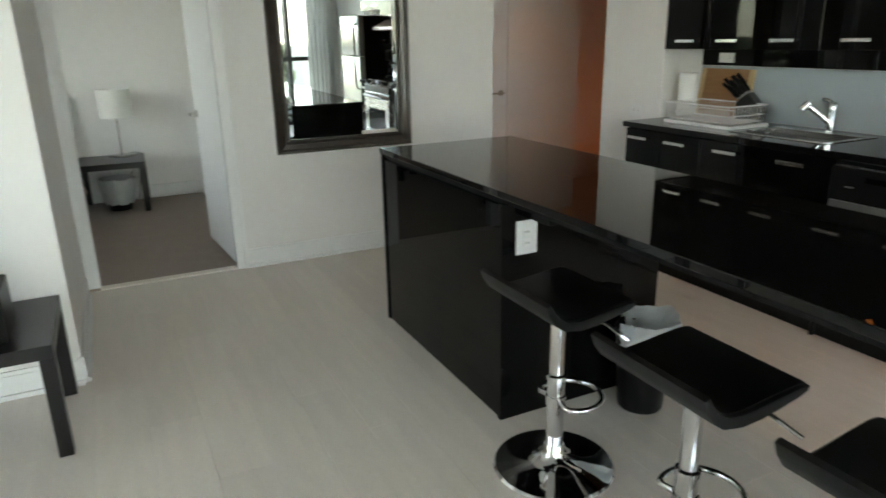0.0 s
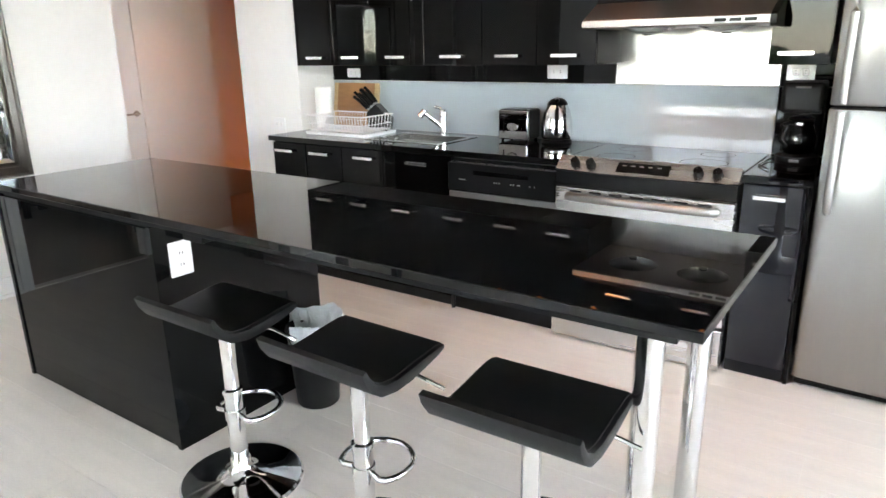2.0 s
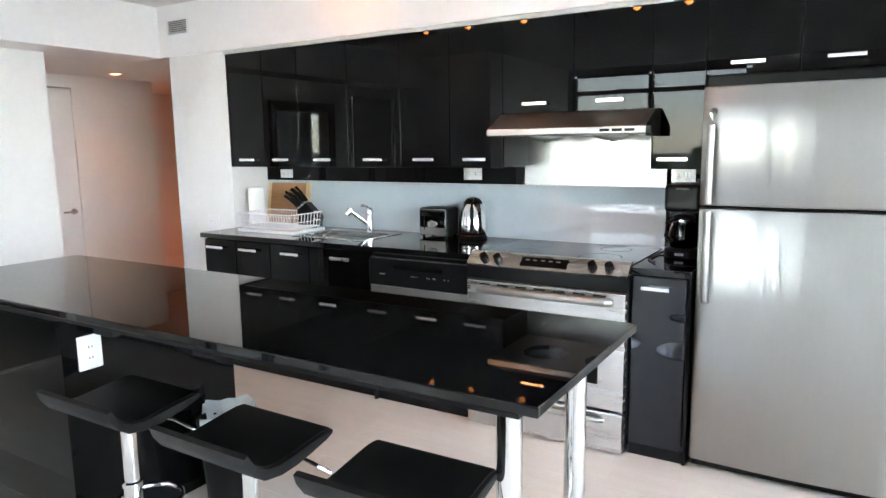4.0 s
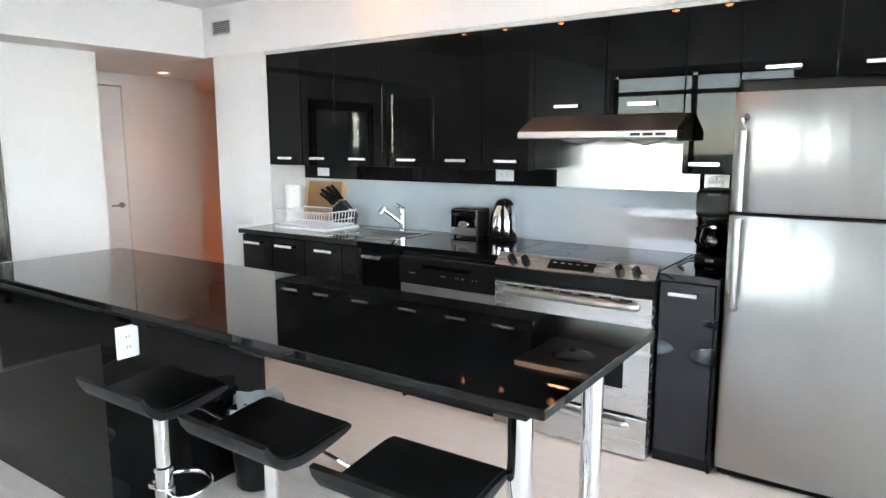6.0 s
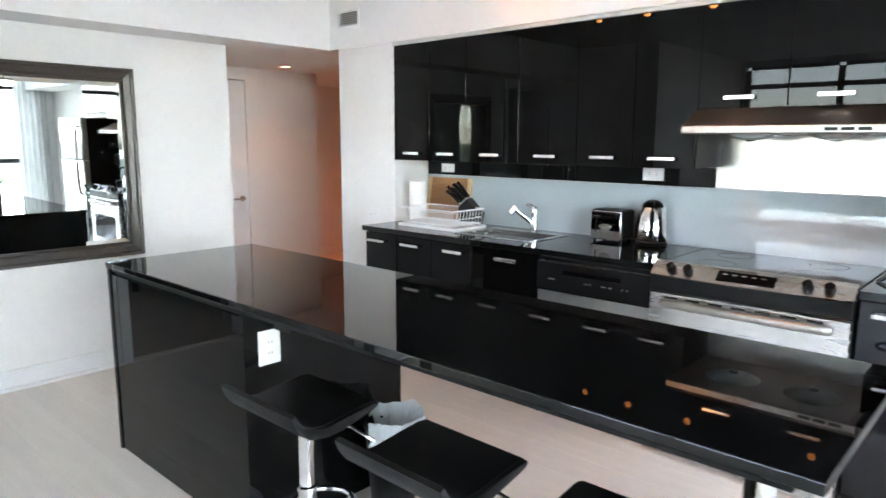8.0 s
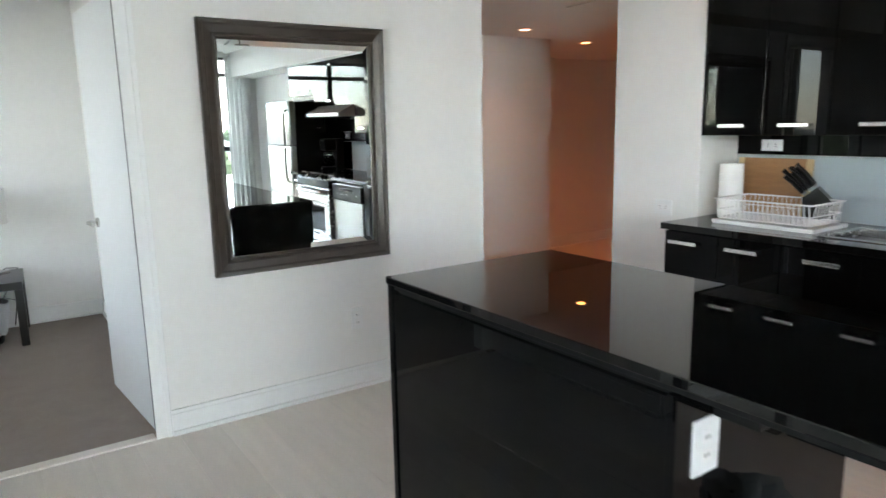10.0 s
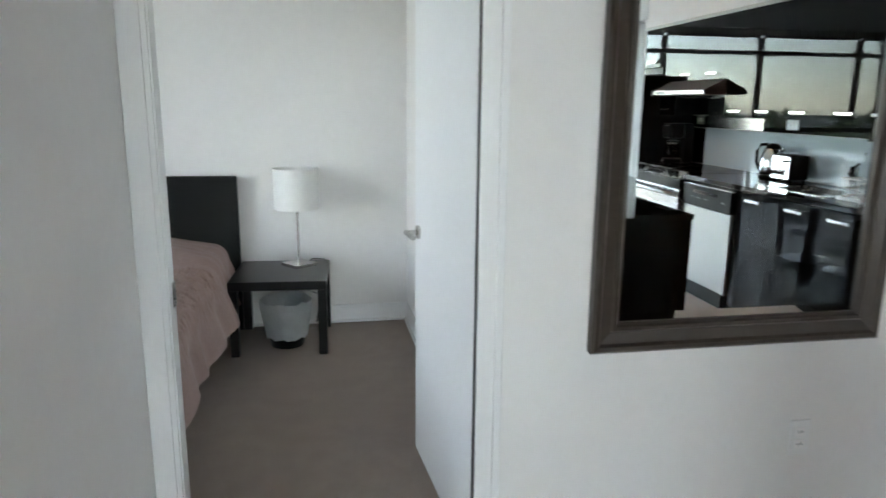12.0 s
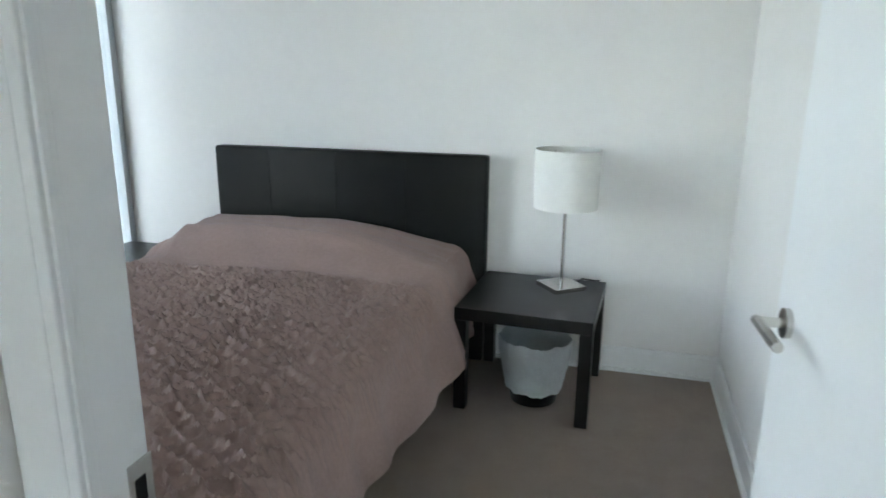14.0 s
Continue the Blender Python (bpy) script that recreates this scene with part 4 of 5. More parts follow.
def kettle():
    at = (3.60, 1.312, 0.911)
    t = thing("electric_kettle", at, "chrome electric kettle with black handle on its base", "kettle")
    part("power_base", lathe([(0, 0), (0.085, 0), (0.087, 0.010), (0.078, 0.020), (0, 0.022)], at, 32), M_BLACK, t, smooth=True)
    body = part("body", lathe([(0, 0.024), (0.082, 0.024), (0.088, 0.04), (0.088, 0.09), (0.082, 0.14), (0.070, 0.185), (0.058, 0.212), (0, 0.214)], at, 40), M_CHROME, t, smooth=True)
    part("lid", lathe([(0.058, 0.212), (0.052, 0.228), (0.038, 0.242), (0.020, 0.250), (0, 0.252)], at, 28), M_BLACK, t, smooth=True)
    x, y, z = at
    part("handle", tube([(x - 0.040, y - 0.015, z + 0.245), (x - 0.080, y - 0.035, z + 0.240), (x - 0.100, y - 0.045, z + 0.19), (x - 0.098, y - 0.044, z + 0.11), (x - 0.078, y - 0.032, z + 0.055)], 0.012, 12), M_BLACK, t, smooth=True)
    part("spout", tube([(x + 0.02, y + 0.045, z + 0.19), (x + 0.035, y + 0.070, z + 0.218)], 0.016, 12), M_CHROME, body, smooth=True)
    bm = boxes((x - 0.0815, x - 0.074, y + 0.01, y + 0.022, z + 0.06, z + 0.13), bevel=0.002)
    part("level_gauge", bm, M_BLACK, body)


kettle()


def coffee_maker():
    x, y, z = 3.50, 0.055, 0.911
    t = thing("coffee_maker", (x, y, z), "black drip coffee maker with a glass carafe", "coffee maker")
    part("base_plate", lathe([(0, 0), (0.085, 0), (0.09, 0.008), (0.088, 0.035), (0.07, 0.042), (0, 0.042)], (x - 0.03, y, z), 32), M_BLACK, t, smooth=True)
    box_part("tower", (x + 0.04, x + 0.13, y - 0.075, y + 0.085, z, z + 0.36), M_BLACK, t, 0.012, seg=3)
    part("brew_head", boxes((x - 0.10, x + 0.04, y - 0.085, y + 0.085, z + 0.225, z + 0.36), bevel=0.02, seg=3), M_BLACK, t)
    box_part("badge", (x - 0.1015, x - 0.099, y - 0.03, y + 0.03, z + 0.335, z + 0.343), M_MARK, t, 0)
    car = part("carafe", lathe([(0, 0.046), (0.058, 0.046), (0.070, 0.07), (0.070, 0.12), (0.052, 0.175), (0.050, 0.19), (0.047, 0.19), (0.049, 0.172), (0.066, 0.12), (0.066, 0.072), (0.056, 0.05), (0, 0.05)], (x - 0.03, y, z), 32), M_SMOKE, t, "smoky glass carafe", smooth=True)
    part("carafe_lid", lathe([(0.053, 0.188), (0.054, 0.20), (0.03, 0.208), (0, 0.21)], (x - 0.03, y, z), 24), M_BLACK, car, smooth=True)
    part("carafe_band", lathe([(0.0525, 0.17), (0.0535, 0.172), (0.0515, 0.184), (0.0505, 0.184)], (x - 0.03, y, z), 28), M_CHROME, car, smooth=True)
    part("carafe_handle", tube([(x - 0.075, y + 0.035, z + 0.185), (x - 0.115, y + 0.065, z + 0.175), (x - 0.118, y + 0.067, z + 0.11), (x - 0.085, y + 0.045, z + 0.08)], 0.009, 10), M_BLACK, car, smooth=True)
    box_part("label_plate", (x - 0.122, x - 0.116, y - 0.02, y + 0.02, z + 0.014, z + 0.026), M_MARK, t, 0.001)
    part("cord", tube([(x + 0.06, y + 0.07, z + 0.02), (x - 0.02, y + 0.115, z + 0.006), (x - 0.20, y + 0.125, z + 0.006), (x - 0.30, y + 0.07, z + 0.006)], 0.004, 8), M_BLACK, t)


coffee_maker()


# ---- island ----
def island():
    t = thing("kitchen_island", (1.68, 1.4, 0), "black gloss kitchen island with a long stone bar top", "kitchen island")
    part("bar_top", boxes((1.292, 2.068, -0.097, 2.908, 0.892, 0.918), bevel=0.003), M_STONE, t, "polished black stone top")
    part("sub_top", boxes((1.308, 2.052, -0.045, 2.876, 0.8735, 0.8915), bevel=0.002), M_BLACK, t, "black support board under the stone")
    part("end_panel", boxes((1.296, 2.062, 2.878, 2.902, 0, 0.8915), bevel=0.001), M_GLOSS, t)
    part("end_panel", boxes((1.296, 2.062, 1.729, 1.753, 0, 0.872), bevel=0.001), M_GLOSS, t)
    part("side_panel", boxes((1.302, 1.320, 1.755, 2.876, 0.004, 0.862), bevel=0.001), M_GLOSS, t)
    part("carcass", boxes((1.324, 2.035, 1.756, 2.874, 0.08, 0.871)), M_BLACK, t)
    for k in range(3):
        y0 = 1.757 + k * 0.373
        d = part("door", boxes((2.038, 2.058, y0 + 0.002, y0 + 0.371, 0.09, 0.866), bevel=0.002), M_GLOSS, t)
        bm = boxes((2.078, 2.082, y0 + 0.11, y0 + 0.26, 0.81, 0.832), (2.058, 2.080, y0 + 0.114, y0 + 0.256, 0.826, 0.831), bevel=0.001)
        part("handle", bm, M_CHROME, d, "flat chrome pull")
    part("apron", boxes((1.42, 1.94, 1.62, 1.727, 0.80, 0.872), bevel=0.002), M_BLACK, t)
    part("apron_rail", boxes((1.45, 1.91, 0.02, 0.09, 0.855, 0.872), bevel=0.002), M_BLACK, t)
    for x in (1.47, 1.95):
        leg = part("leg", rod((x, 0.055, 0.012), (x, 0.055, 0.866), 0.0335, 32), M_CHROME, t, "thick round chrome leg", smooth=True)
        part("mounting_plate", lathe([(0, 0), (0.07, 0), (0.07, 0.006), (0, 0.006)], (x, 0.055, 0.8665), 28), M_CHROME, leg)
        part("leg_foot", lathe([(0, 0), (0.037, 0), (0.037, 0.012), (0.033, 0.014)], (x, 0.055, 0), 28), M_BLACK, leg)
    return t


island()


# ---- stools ----
def stool():
    """Built round the origin: the lip of the seat points to -x."""
    t = thing("bar_stool", (0, 0, 0), "black leatherette bar stool on a chrome pedestal", "stool", "bar stools at the island")
    z = 0.64
    upper = [(0.150, z + 0.014), (0.12, z + 0.016), (0.06, z + 0.010), (0.0, z + 0.002), (-0.06, z - 0.004), (-0.105, z + 0.002), (-0.138, z + 0.020), (-0.158, z + 0.045), (-0.170, z + 0.066)]
    lower = [(-0.186, z + 0.060), (-0.176, z + 0.030), (-0.152, z - 0.004), (-0.118, z - 0.028), (-0.06, z - 0.038), (0.0, z - 0.034), (0.06, z - 0.022), (0.12, z - 0.008), (0.146, z + 0.002)]
    w = 0.195
    shell = extrude_profile(upper + lower, -w, w, 0.006)
    part("seat", shell, M_LEATHERG, t, "padded black leatherette seat shell with a curled back edge", smooth=True)
    cush = [(x - 0.004, zz + 0.005) for x, zz in upper[:7]] + [(x - 0.004, zz + 0.0015) for x, zz in upper[:7][::-1]]
    part("cushion", extrude_profile(cush, -w + 0.012, w - 0.012, 0.003), M_LEATHER, t, smooth=True)
    part("seat_plate", boxes((-0.08, 0.08, -0.08, 0.08, z - 0.055, z - 0.040), bevel=0.003), M_BLACK, t)
    part("gas_lift", rod((0, 0, 0.34), (0, 0, z - 0.055), 0.025, 24), M_CHROME, t, smooth=True)
    part("column", rod((0, 0, 0.045), (0, 0, 0.345), 0.030, 28), M_CHROME, t, smooth=True)
    part("collar", lathe([(0.030, 0.34), (0.034, 0.342), (0.034, 0.356), (0.026, 0.36)], (0, 0, 0), 28), M_CHROME, t, smooth=True)
    part("base", lathe([(0, 0), (0.208, 0), (0.211, 0.006), (0.204, 0.014), (0.15, 0.020), (0.09, 0.030), (0.05, 0.044), (0.036, 0.066), (0.034, 0.09), (0.030, 0.095)], (0, 0, 0), 56), M_CHROME, t, "polished chrome trumpet base", smooth=True)
    ring = [(0.0, -0.032), (-0.012, -0.07)] + arc(0.06, 0.0, 0.108, -125, 125, 28) + [(-0.012, 0.07), (0.0, 0.032)]
    part("footrest", tube([(x, y, 0.262) for x, y in ring], 0.0095, 12), M_CHROME, t, "bent chrome footrest loop", smooth=True)
    part("footrest_clamp", rod((0, 0, 0.245), (0, 0, 0.280), 0.0345, 28), M_CHROME, t, smooth=True)
    part("height_lever", tube([(0.03, -0.03, z - 0.05), (0.07, -0.15, z - 0.056), (0.09, -0.235, z - 0.085)], 0.006, 8), M_CHROME, t, "chrome height lever", smooth=True)
    return t


first = stool()
SEATS = ((1.31, 1.395, 0), (1.308, 0.812, -1), (1.312, 0.270, 1))
for x, y, a in SEATS[1:]:
    copy_thing(first, pose(x, y, 0, 0, 0, a))
first.matrix_basis = pose(SEATS[0][0], SEATS[0][1], 0, 0, 0, SEATS[0][2])


# ---- bins ----
def bin_with_bag(at, r0, r1, h, bag, label, drop, sector=None):
    t = thing("waste_bin", at, label, "waste bin", "waste bins")
    part("bin", lathe([(0, 0), (r0, 0), (r0 + 0.004, 0.006), (r1, h), (r1 + 0.004, h), (r1 + 0.004, h - 0.01), (r1 - 0.006, h - 0.012), (r0 - 0.004, 0.012), (0, 0.012)], at, 36), M_BLACK, t, smooth=True)
    rng = random.Random(int(h * 1000))
    seg, rows = 48, 7
    bm = bmesh.new()
    rings = []
    prof = [(0.55, -0.12), (0.78, -0.03), (0.90, 0.030), (1.02, 0.042)] + [(1.06 - 0.10 * k / rows * (r1 - r0) / r1, -drop * k / rows) for k in range(1, rows + 1)]
    for i, (f, dz) in enumerate(prof):
        ring = []
        for k in range(seg):
            a = 2 * math.pi * k / seg
            n1 = noise.noise(Vector((3 * math.cos(a), 3 * math.sin(a), i * 0.5 + h * 9)))
            n2 = noise.noise(Vector((9 * math.cos(a), 9 * math.sin(a), i * 0.8)))
            base = (r0 + (r1 - r0) * max(0.0, (h + dz)) / h) if i > 3 else r1
            rr = (base + 0.012) * (f if i <= 3 else 1.03) + (0.022 if sector else 0.010) * n1 + (0.014 if sector else 0.006) * n2
            if i > 3:
                rr = max(rr, base + 0.009)
            zz = h + dz + (0.016 * n1 * min(1, i) if i < 4 else (0.16 * drop * n1 if i == len(prof) - 1 else 0.02 * n1))
            ring.append(bm.verts.new((at[0] + rr * math.cos(a), at[1] + rr * math.sin(a), at[2] + zz)))
        rings.append(ring)
    for p, q in zip(rings, rings[1:]):
        for k in range(seg):
            if sector and abs((360 * k / seg - sector[0] + 180) % 360 - 180) > sector[1]:
                continue
            bm.faces.new((p[k], p[(k + 1) % seg], q[(k + 1) % seg], q[k]))
    for v in [v for v in bm.verts if not v.link_faces]:
        bm.verts.remove(v)
    bmesh.ops.solidify(bm, geom=bm.faces[:], thickness=0.001)
    part("liner", bm, bag, t, "crumpled translucent plastic liner", smooth=True)
    return t


bin_with_bag((1.86, 1.57, 0), 0.085, 0.112, 0.345, M_BAG, "small black bin with a plastic liner by the island", 0.075, (-45, 140))

# ---- mirror, vent, lamps ----


def wall_mirror():
    x0, x1, z0, z1, y = 1.052, 1.996, 0.733, 1.922, Y_M
    t = thing("wall_mirror", (1.52, Y_M, 0.733), "large wall mirror in a dark bronze frame", "mirror")
    w = 0.088
    prof = [(0.0, 0.0), (0.0, 0.030), (0.008, 0.038), (0.020, 0.036), (0.028, 0.028), (0.060, 0.020), (0.066, 0.026), (0.076, 0.026), (0.082, 0.016), (w, 0.014), (w, 0.004)]

    def side(p, q, inward):
        p, q, inward = Vector(p), Vector(q), Vector(inward)
        along = (q - p).normalized()
        bm = bmesh.new()
        a, b = [], []
        for d, h in prof:
            a.append(bm.verts.new(p + inward * d + along * d + Vector((0, -h, 0))))
            b.append(bm.verts.new(q + inward * d - along * d + Vector((0, -h, 0))))
        for i in range(len(prof) - 1):
            bm.faces.new((a[i], a[i + 1], b[i + 1], b[i]))
        bm.faces.new((a[-1], a[0], b[0], b[-1]))
        bmesh.ops.recalc_face_normals(bm, faces=bm.faces)
        part("frame_rail", bm, M_FRAME, t)
    yy = Y_M - 0.001
    side((x0, yy, z0), (x0, yy, z1), (1, 0, 0))
    side((x1, yy, z1), (x1, yy, z0), (-1, 0, 0))
    side((x0, yy, z1), (x1, yy, z1), (0, 0, -1))
    side((x1, yy, z0), (x0, yy, z0), (0, 0, 1))
    a0, a1, b0, b1 = x0 + w, x1 - w, z0 + w, z1 - w
    bm = bmesh.new()
    bev = 0.026
    yo, yi = Y_M - 0.0105, Y_M - 0.0125
    o = [bm.verts.new(p) for p in ((a0, yo, b0), (a1, yo, b0), (a1, yo, b1), (a0, yo, b1))]
    i = [bm.verts.new(p) for p in ((a0 + bev, yi, b0 + bev), (a1 - bev, yi, b0 + bev), (a1 - bev, yi, b1 - bev), (a0 + bev, yi, b1 - bev))]
    bk = [bm.verts.new(p) for p in ((a0, Y_M - 0.004, b0), (a1, Y_M - 0.004, b0), (a1, Y_M - 0.004, b1), (a0, Y_M - 0.004, b1))]
    for k in range(4):
        j = (k + 1) % 4
        bm.faces.new((o[k], o[j], i[j], i[k]))
        bm.faces.new((bk[k], bk[j], o[j], o[k]))
    bm.faces.new(i)
    bm.faces.new(bk[::-1])
    bmesh.ops.recalc_face_normals(bm, faces=bm.faces)
    part("glass", bm, M_MIRROR, t, "bevelled silver mirror glass")
    t.location.y -= 0.005
    t.rotation_euler = (radians(0.24), 0, radians(-0.48))  # hangs a little off the wall


wall_mirror()


def air_vent():
    x, y0, y1, z0, z1 = 3.34, 3.455, 3.695, 2.275, 2.405
    t = thing("air_vent", (3.34, 3.575, 2.34), "white metal air vent grille high on the bulkhead", "vent")
    part("frame", boxes((x - 0.008, x, y0, y1, z0, z0 + 0.018), (x - 0.008, x, y0, y1, z1 - 0.018, z1), (x - 0.008, x, y0, y0 + 0.018, z0 + 0.018, z1 - 0.018), (x - 0.008, x, y1 - 0.018, y1, z0 + 0.018, z1 - 0.018), bevel=0.001), M_PLASTIC, t)
    part("backing", boxes((x - 0.002, x, y0 + 0.018, y1 - 0.018, z0 + 0.018, z1 - 0.018)), M_GREY, t)
    for k in range(7):
        zc = z0 + 0.026 + k * 0.0135
        bm = bmesh.new()
        bmesh.ops.create_cube(bm, size=1.0, matrix=Matrix.Translation((x - 0.006, (y0 + y1) / 2, zc)) @ Euler((0, radians(40), 0)).to_matrix().to_4x4() @ Matrix.Diagonal((0.010, y1 - y0 - 0.04, 0.0015, 1)))
        part("slat", bm, M_NICKEL, t)


air_vent()


def track_light():
    t = thing("track_light", (1.95, 1.26, H_CEIL), "white ceiling track with six small warm spotlights", "track light")
    part("track", boxes((1.935, 1.965, 0.05, 2.45, H_CEIL - 0.022, H_CEIL), bevel=0.003), M_PLASTIC, t)
    for k, ((x, y), aim) in enumerate(zip(TRACK, AIMS)):
        d = (Vector(aim) - Vector((x + 0.06, y, 2.36))).normalized()
        c = Vector((x + 0.02, y, 2.38))
        cup = lathe([(0, -0.06), (0.022, -0.06), (0.026, -0.03), (0.031, 0.045), (0.028, 0.045), (0.022, -0.035), (0, -0.035)], (0, 0, 0), 24)
        bmesh.ops.transform(cup, matrix=Matrix.Translation(c) @ d.to_track_quat("Z", "Y").to_matrix().to_4x4(), verts=cup.verts)
        head = part("spot_head", cup, M_NICKEL, t, smooth=True)
        part("stem", rod((x, y, 2.38), (x, y, H_CEIL - 0.02), 0.006, 10), M_NICKEL, head)
        part("bulb", rod(c + d * 0.020, c + d * 0.034, 0.024, 20, 0.016), M_PLASTIC if k == UNLIT else M_SPOT, head, "burnt-out white bulb" if k == UNLIT else "glowing warm bulb")


track_light()

for x, y in HALL_SPOTS:
    t = thing("downlight", (x, y, H_BULK), "small round recessed downlight, lit", "downlight", "hall downlights")
    part("ring", lathe([(0.042, 0.0), (0.060, 0.0), (0.060, -0.004), (0.052, -0.007), (0.042, -0.003)], (x, y, H_BULK), 32), M_PLASTIC, t, smooth=True)
    part("lens", lathe([(0, -0.001), (0.042, -0.001), (0.042, -0.003), (0, -0.003)], (x, y, H_BULK), 28), M_DIM if x < 4 else M_BULB, t, "glowing warm lens")
tagged(part("door_mat", boxes((5.15, 5.95, 4.75, 5.36, 0.0, 0.012), bevel=0.004), M_MAT, None), "flat dark brown mat on the hall floor", "door mat")


# ---- side tables ----
def side_table():
    t = thing("side_table", (0, 0, 0), "square black-brown side table with thick legs", "side table", "black side tables")
    part("tabletop", boxes((-0.275, 0.275, -0.275, 0.275, 0.392, 0.444), bevel=0.002), M_ESPRESSO, t)
    for sx in (-1, 1):
        for sy in (-1, 1):
            part("leg", boxes((sx * 0.25 - 0.025, sx * 0.25 + 0.025, sy * 0.25 - 0.025, sy * 0.25 + 0.025, 0, 0.3915), bevel=0.002), M_ESPRESSO, t)
    return t


tab = side_table()
t2 = copy_thing(tab, pose(0.072, 6.460, 0.006, 0, 0, -3.2))
tagged(t2, "square black-brown side table beside the bed")
t3 = copy_thing(tab, pose(-1.90, 6.47, 0.006))
tagged(t3, "square black-brown side table by the bedroom window")
tab.matrix_basis = pose(-0.475, 2.545, 0)
tagged(tab, "square black-brown side table against the living room wall")


def black_case():
    t = thing("speaker", (-0.50, 2.50, 0.444), "small black box-shaped speaker on the side table", "speaker")
    part("cabinet", boxes((-0.60, -0.335, 2.36, 2.60, 0.444, 0.63), bevel=0.008), M_BLACK, t)
    part("front_cloth", boxes((-0.585, -0.35, 2.352, 2.360, 0.462, 0.614), bevel=0.003), M_LEATHER, t)


black_case()


# ---- bedroom ----
def bed():
    t = thing("bed", (-0.92, 5.7, 0.006), "double bed with black leatherette headboard and mauve-brown quilt", "bed")
    z0 = 0.006
    hb = part("headboard", boxes((-1.578, -0.194, 6.69, 6.765, z0, 0.998), bevel=0.012, seg=3), M_LEATHER, t, "padded black leatherette headboard", smooth=True)
    for x in (-1.28, -0.93, -0.58):
        part("seam", tube([(x, 6.688, 0.45), (x, 6.689, 0.988)], 0.0011, 6), M_BLACK, hb)
    part("bed_base", boxes((-1.58, -0.36, 4.72, 6.685, 0.08, 0.30), bevel=0.01), M_BLACK, t)
    for x in (-1.5, -0.45):
        for y in (4.85, 6.5):
            part("leg", boxes((x - 0.03, x + 0.03, y - 0.03, y + 0.03, z0, 0.08)), M_BLACK, t)
    part("mattress", boxes((-1.57, -0.37, 4.73, 6.683, 0.302, 0.50), bevel=0.04, seg=3), M_SHEET, t)
    # quilt: a cloth over the top, falling down both sides and the foot
    nx, ny = 480, 470
    xa, xb, yf, yh = -1.60, -0.36, 4.68, 6.67
    drop = 0.37
    top = xb - xa
    total = top + 2 * drop
    bm = bmesh.new()
    grid = []
    for j in range(ny + 1):
        v = j / ny
        s = v * (yh - yf + 0.35) - 0.35
        row = []
        for i in range(nx + 1):
            u = i / nx * total - drop
            y = yf + max(s, 0.0)
            zt = 0.545
            # pillows lift the head end
            head = min(1.0, max(0.0, (y - 6.08) / 0.25))
            head = head * head * (3 - 2 * head)
            uu = min(max(u, 0.0), top) / top
            hump = 0.128 * head * (0.45 + 0.55 * min(1.0, uu / 0.07)) * (1 - 0.62 * max(0.0, (uu - 0.55) / 0.45) ** 1.6)
            hump *= 1.0 - 0.18 * max(0.0, (y - 6.50) / 0.17) ** 2 if y > 6.50 else 1.0
            z = zt + hump + 0.02 * math.sin(math.pi * uu)
            x = xa + min(max(u, 0.0), top)
            over = max(-u, u - top, 0.0)
            if over > 0:
                rr = 0.10
                th = min(over / rr, math.pi / 2 * 0.86)
                dx, dz = rr * math.sin(th), rr * (1 - math.cos(th))
                rest = max(0.0, over - rr * math.pi / 2 * 0.86)
                dx += rest * 0.22 + 0.006 * math.sin(y * 7.0) * min(1, rest * 6)
                dz += rest * 0.975
                flare = 0.05 * min(1, rest * 4) * max(0.0, 1 - abs(y - 6.1) / 0.6)
                x += (dx + flare) * (1 if u > top else -1)
                z -= dz
            if s < 0:
                rr = 0.08
                q = -s
                th = min(q / rr, math.pi / 2)
                y -= rr * math.sin(th)
                z -= rr * (1 - math.cos(th)) + max(0.0, q - rr * math.pi / 2)
            z = max(z, 0.03)
            p = Vector((x, y, z))
            big = noise.noise(Vector((x * 2.2, y * 2.2, 1.0))) * 0.016 + noise.noise(Vector((x * 5, y * 5, 4.0))) * 0.007
            # crossing tucks over the flat part, plain band at the head
            tuck = 1.0 - min(1.0, max(0.0, (y - 6.02) / 0.10))
            side = 1.0 - min(1.0, max(0.0, over - 0.16) / 0.06)
            wob = noise.noise(Vector((x * 7, y * 7, 9.0))) * 0.35
            wob2 = noise.noise(Vector((x * 26, y * 26, 2.0))) * 0.5
            c1 = abs(math.sin((x * 0.55 + y) * 54 + wob * 4 + wob2 * 0.8))
            c2 = abs(math.sin((x - y * 0.9) * 46 + wob * 4 - wob2 * 0.8))
            ridge = max((1 - c1) ** 3, 0.9 * (1 - c2) ** 3)
            loose = min(1.0, max(0.0, (y - 4.9) / 0.8))
            crease = (1 - abs(noise.noise(Vector((x * 13 + wob * 3, y * 38 + wob * 6, 7.0))))) ** 4
            crease2 = (1 - abs(noise.noise(Vector((x * 30 + y * 16, y * 34 - x * 8, 3.0))))) ** 4
            fine = (ridge * (0.026 - 0.007 * loose) + crease * (0.009 + 0.014 * loose) + crease2 * 0.008) * tuck * side
            folds = 0.010 * noise.noise(Vector((x * 4 + y * 6, y * 14, 3.0))) * (1 - tuck) + 0.012 * math.sin(y * 19 + 3 * noise.noise(Vector((y * 3, 0, 0)))) * (1 - side) * min(1, over * 5)
            if over > 0.06:
                p.x += (big * 1.2 + folds) * (1 if u > top else -1)
                p.z += fine
            else:
                p.z += big + fine + folds
            row.append(bm.verts.new(p))
        grid.append(row)
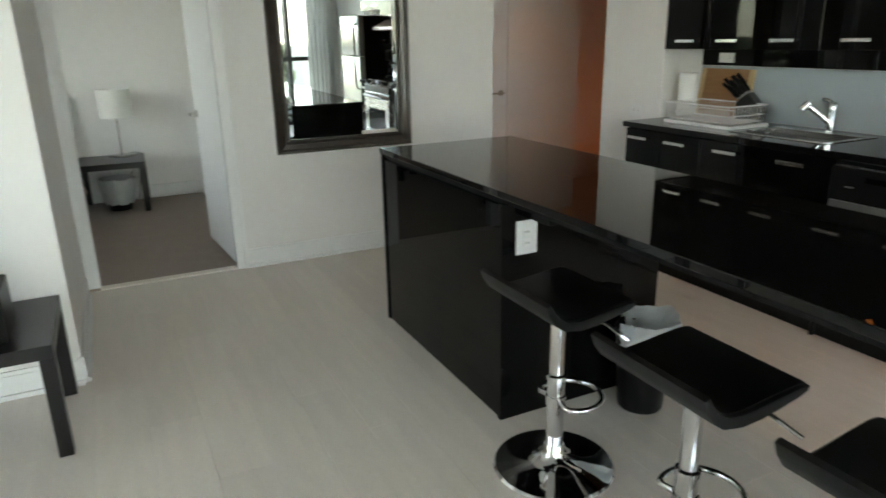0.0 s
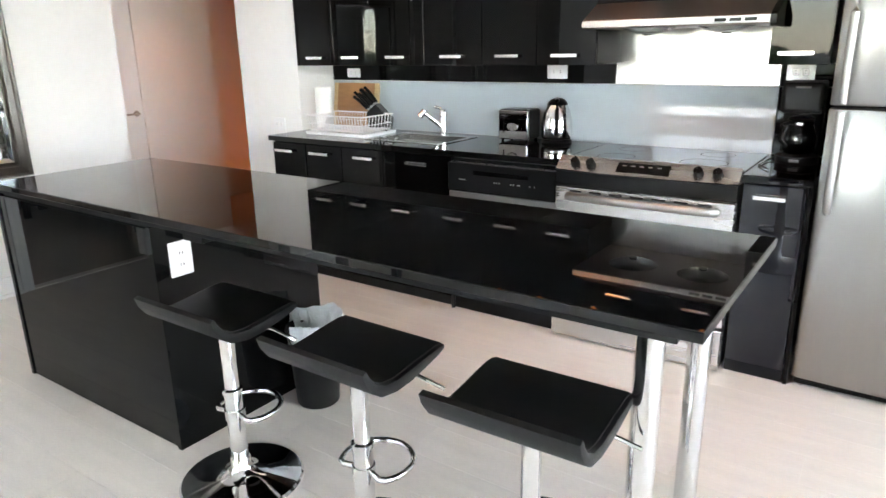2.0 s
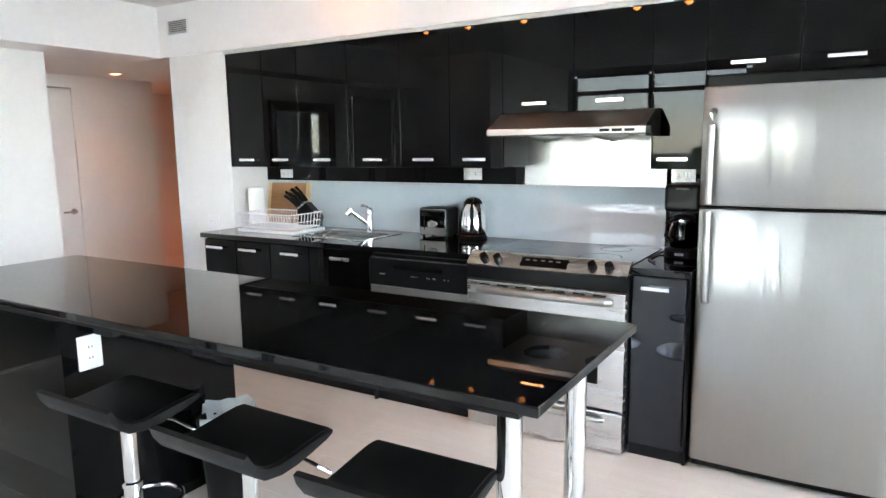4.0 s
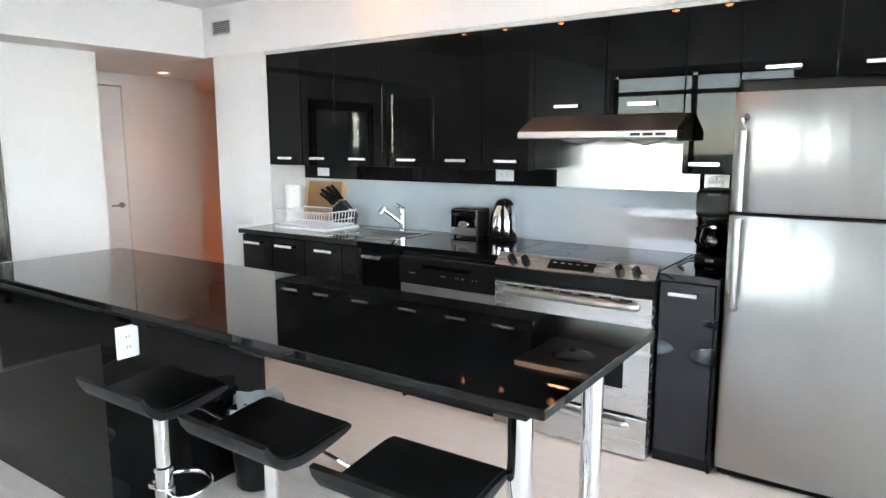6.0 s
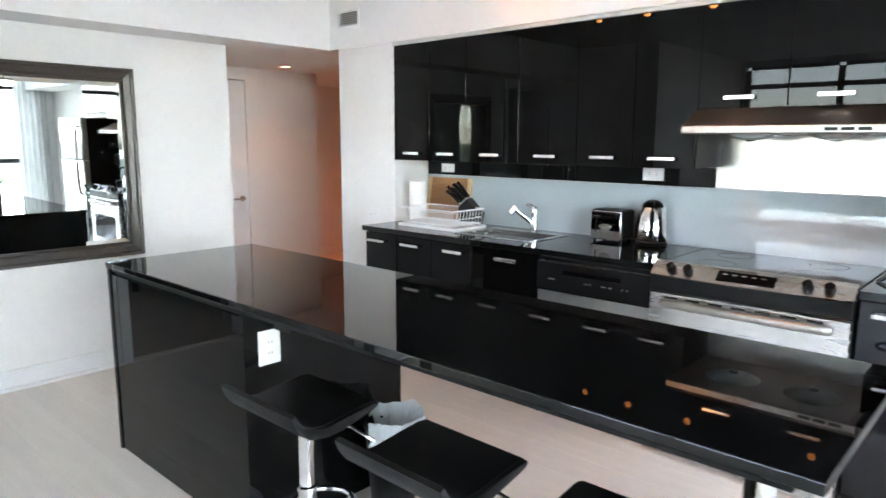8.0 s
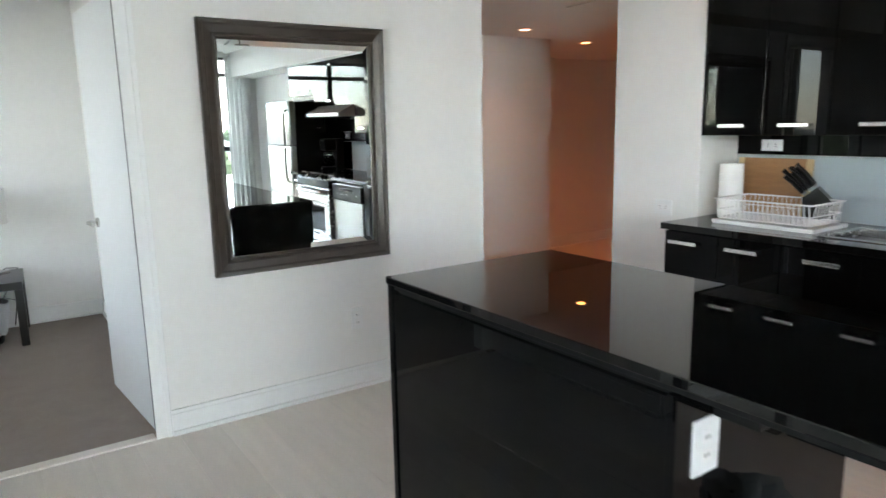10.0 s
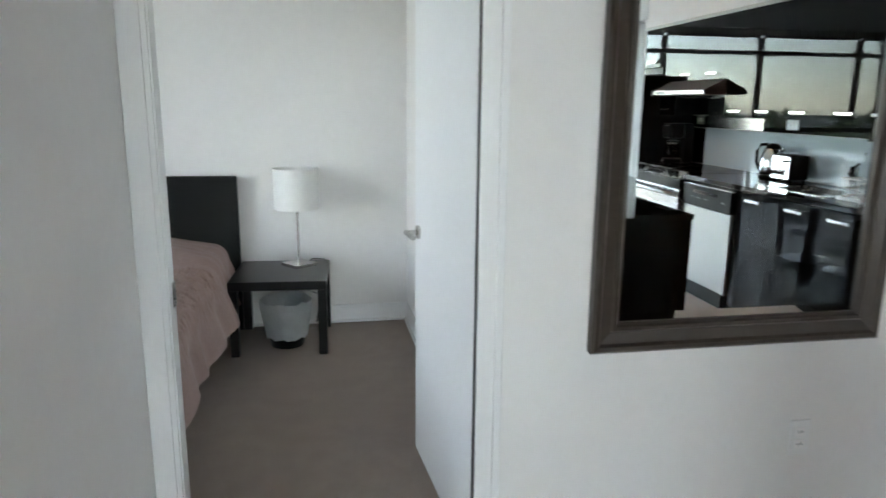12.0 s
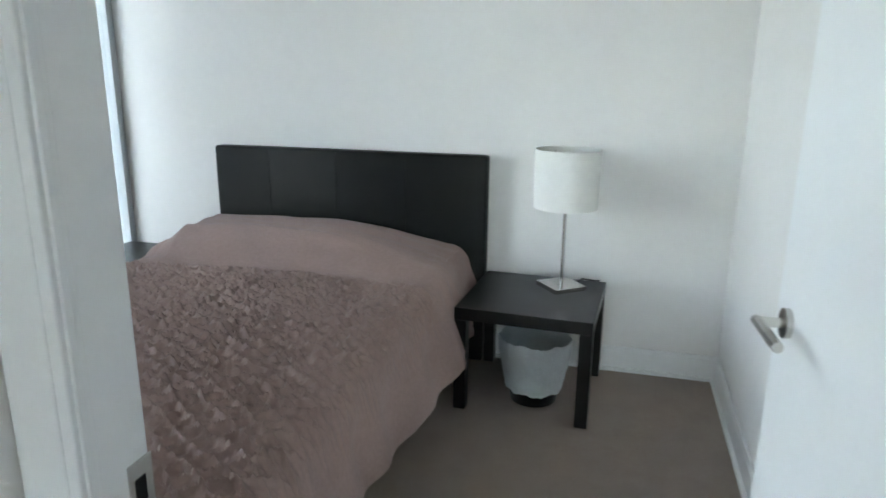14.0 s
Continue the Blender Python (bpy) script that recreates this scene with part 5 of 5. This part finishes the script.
    for j in range(ny):
        for i in range(nx):
            bm.faces.new((grid[j][i], grid[j][i + 1], grid[j + 1][i + 1], grid[j + 1][i]))
    q = part("quilt", bm, M_QUILT, t, "rumpled mauve-brown quilt with crossing tucks")
    for f in q.data.polygons:
        f.use_smooth = True
    part("sheet_edge", boxes((-1.10, -0.75, 6.655, 6.685, 0.60, 0.635), bevel=0.01), M_SHEET, t, "dark red sheet edge")


bed()


def table_lamp():
    x, y, z = 0.172, 6.583, 0.450
    t = thing("table_lamp", (x, y, z), "brushed steel table lamp with white drum shade, unlit", "lamp")
    m = Matrix.Translation((x, y, z)) @ Euler((0, 0, radians(38))).to_matrix().to_4x4()
    bm = boxes((-0.078, 0.078, -0.078, 0.078, 0, 0.020), bevel=0.002)
    bmesh.ops.transform(bm, matrix=m, verts=bm.verts)
    part("base", bm, M_NICKEL, t)
    part("stem", rod((x, y, z + 0.02), (x, y, z + 0.45), 0.0075, 16), M_NICKEL, t, smooth=True)
    shade = part("shade", lathe([(0.133, 0.358), (0.135, 0.358), (0.138, 0.606), (0.136, 0.606), (0.133, 0.358)], (x, y, z), 44), M_SHADE, t, "white fabric drum shade", smooth=True)
    for a in range(3):
        th = a * 2.094
        part("spoke", rod((x, y, z + 0.45), (x + 0.135 * math.cos(th), y + 0.135 * math.sin(th), z + 0.585), 0.0025, 6), M_NICKEL, shade)
    part("bulb", lathe([(0, 0.45), (0.014, 0.45), (0.016, 0.48), (0.030, 0.515), (0.022, 0.548), (0, 0.556)], (x, y, z), 20), M_PLASTIC, t, smooth=True)
    part("cord", tube([(x + 0.05, y + 0.05, z + 0.006), (x + 0.085, y + 0.085, z + 0.022), (x + 0.14, y + 0.10, z + 0.014), (x + 0.16, y + 0.14, z + 0.004)], 0.0035, 8), M_BLACK, t)


table_lamp()
tagged(part("lamp_cable", tube([(0.33, 6.735, 0.45), (0.30, 6.752, 0.40), (0.22, 6.75, 0.24), (0.30, 6.745, 0.21), (0.27, 6.748, 0.02)], 0.0045, 8), M_BLACK, None), "black lamp cable hanging behind the side table", "cable")
bin_with_bag((0.093, 6.385, 0.006), 0.095, 0.138, 0.245, M_BAG, "small black bin with a white plastic liner under the table", 0.185)

# ---- floor planks ----


def planks():
    """Floor boards along y, each its own piece on shared meshes."""
    rng = random.Random(11)
    w = 0.19
    shared = {}

    def board(x0, x1, y0, y1):
        dx, dy = round(x1 - x0, 3), round(y1 - y0, 3)
        if dx < 0.02 or dy < 0.02:
            return
        key = (dx, dy)
        if key not in shared:
            bm = boxes((0, dx - 0.0005, 0, dy - 0.0005, -0.010, 0.0), bevel=0.0004, seg=1)
            me = bpy.data.meshes.new("plank")
            bm.to_mesh(me)
            bm.free()
            me.materials.append(M_PLANK)
            shared[key] = me
        ob = new("plank", shared[key])
        ob.location = (x0, y0, 0)
        ob.parent = sub_floor

    def field(x0, x1, y0, y1):
        k = 0
        x = x0
        while x < x1 - 0.01:
            xe = min(x + w, x1)
            y = y0 - (0.43 * (k % 3)) - 0.05 * (k % 2)
            while y < y1 - 0.01:
                board(x, xe, max(y, y0), min(y + 1.28, y1))
                y += 1.28
            x += w
            k += 1
    field(-2.60, 3.75, -3.20, 4.14)
    field(3.75, 6.73, 3.72, 6.60)
    field(2.68, 3.75, 4.14, 5.38)


planks()
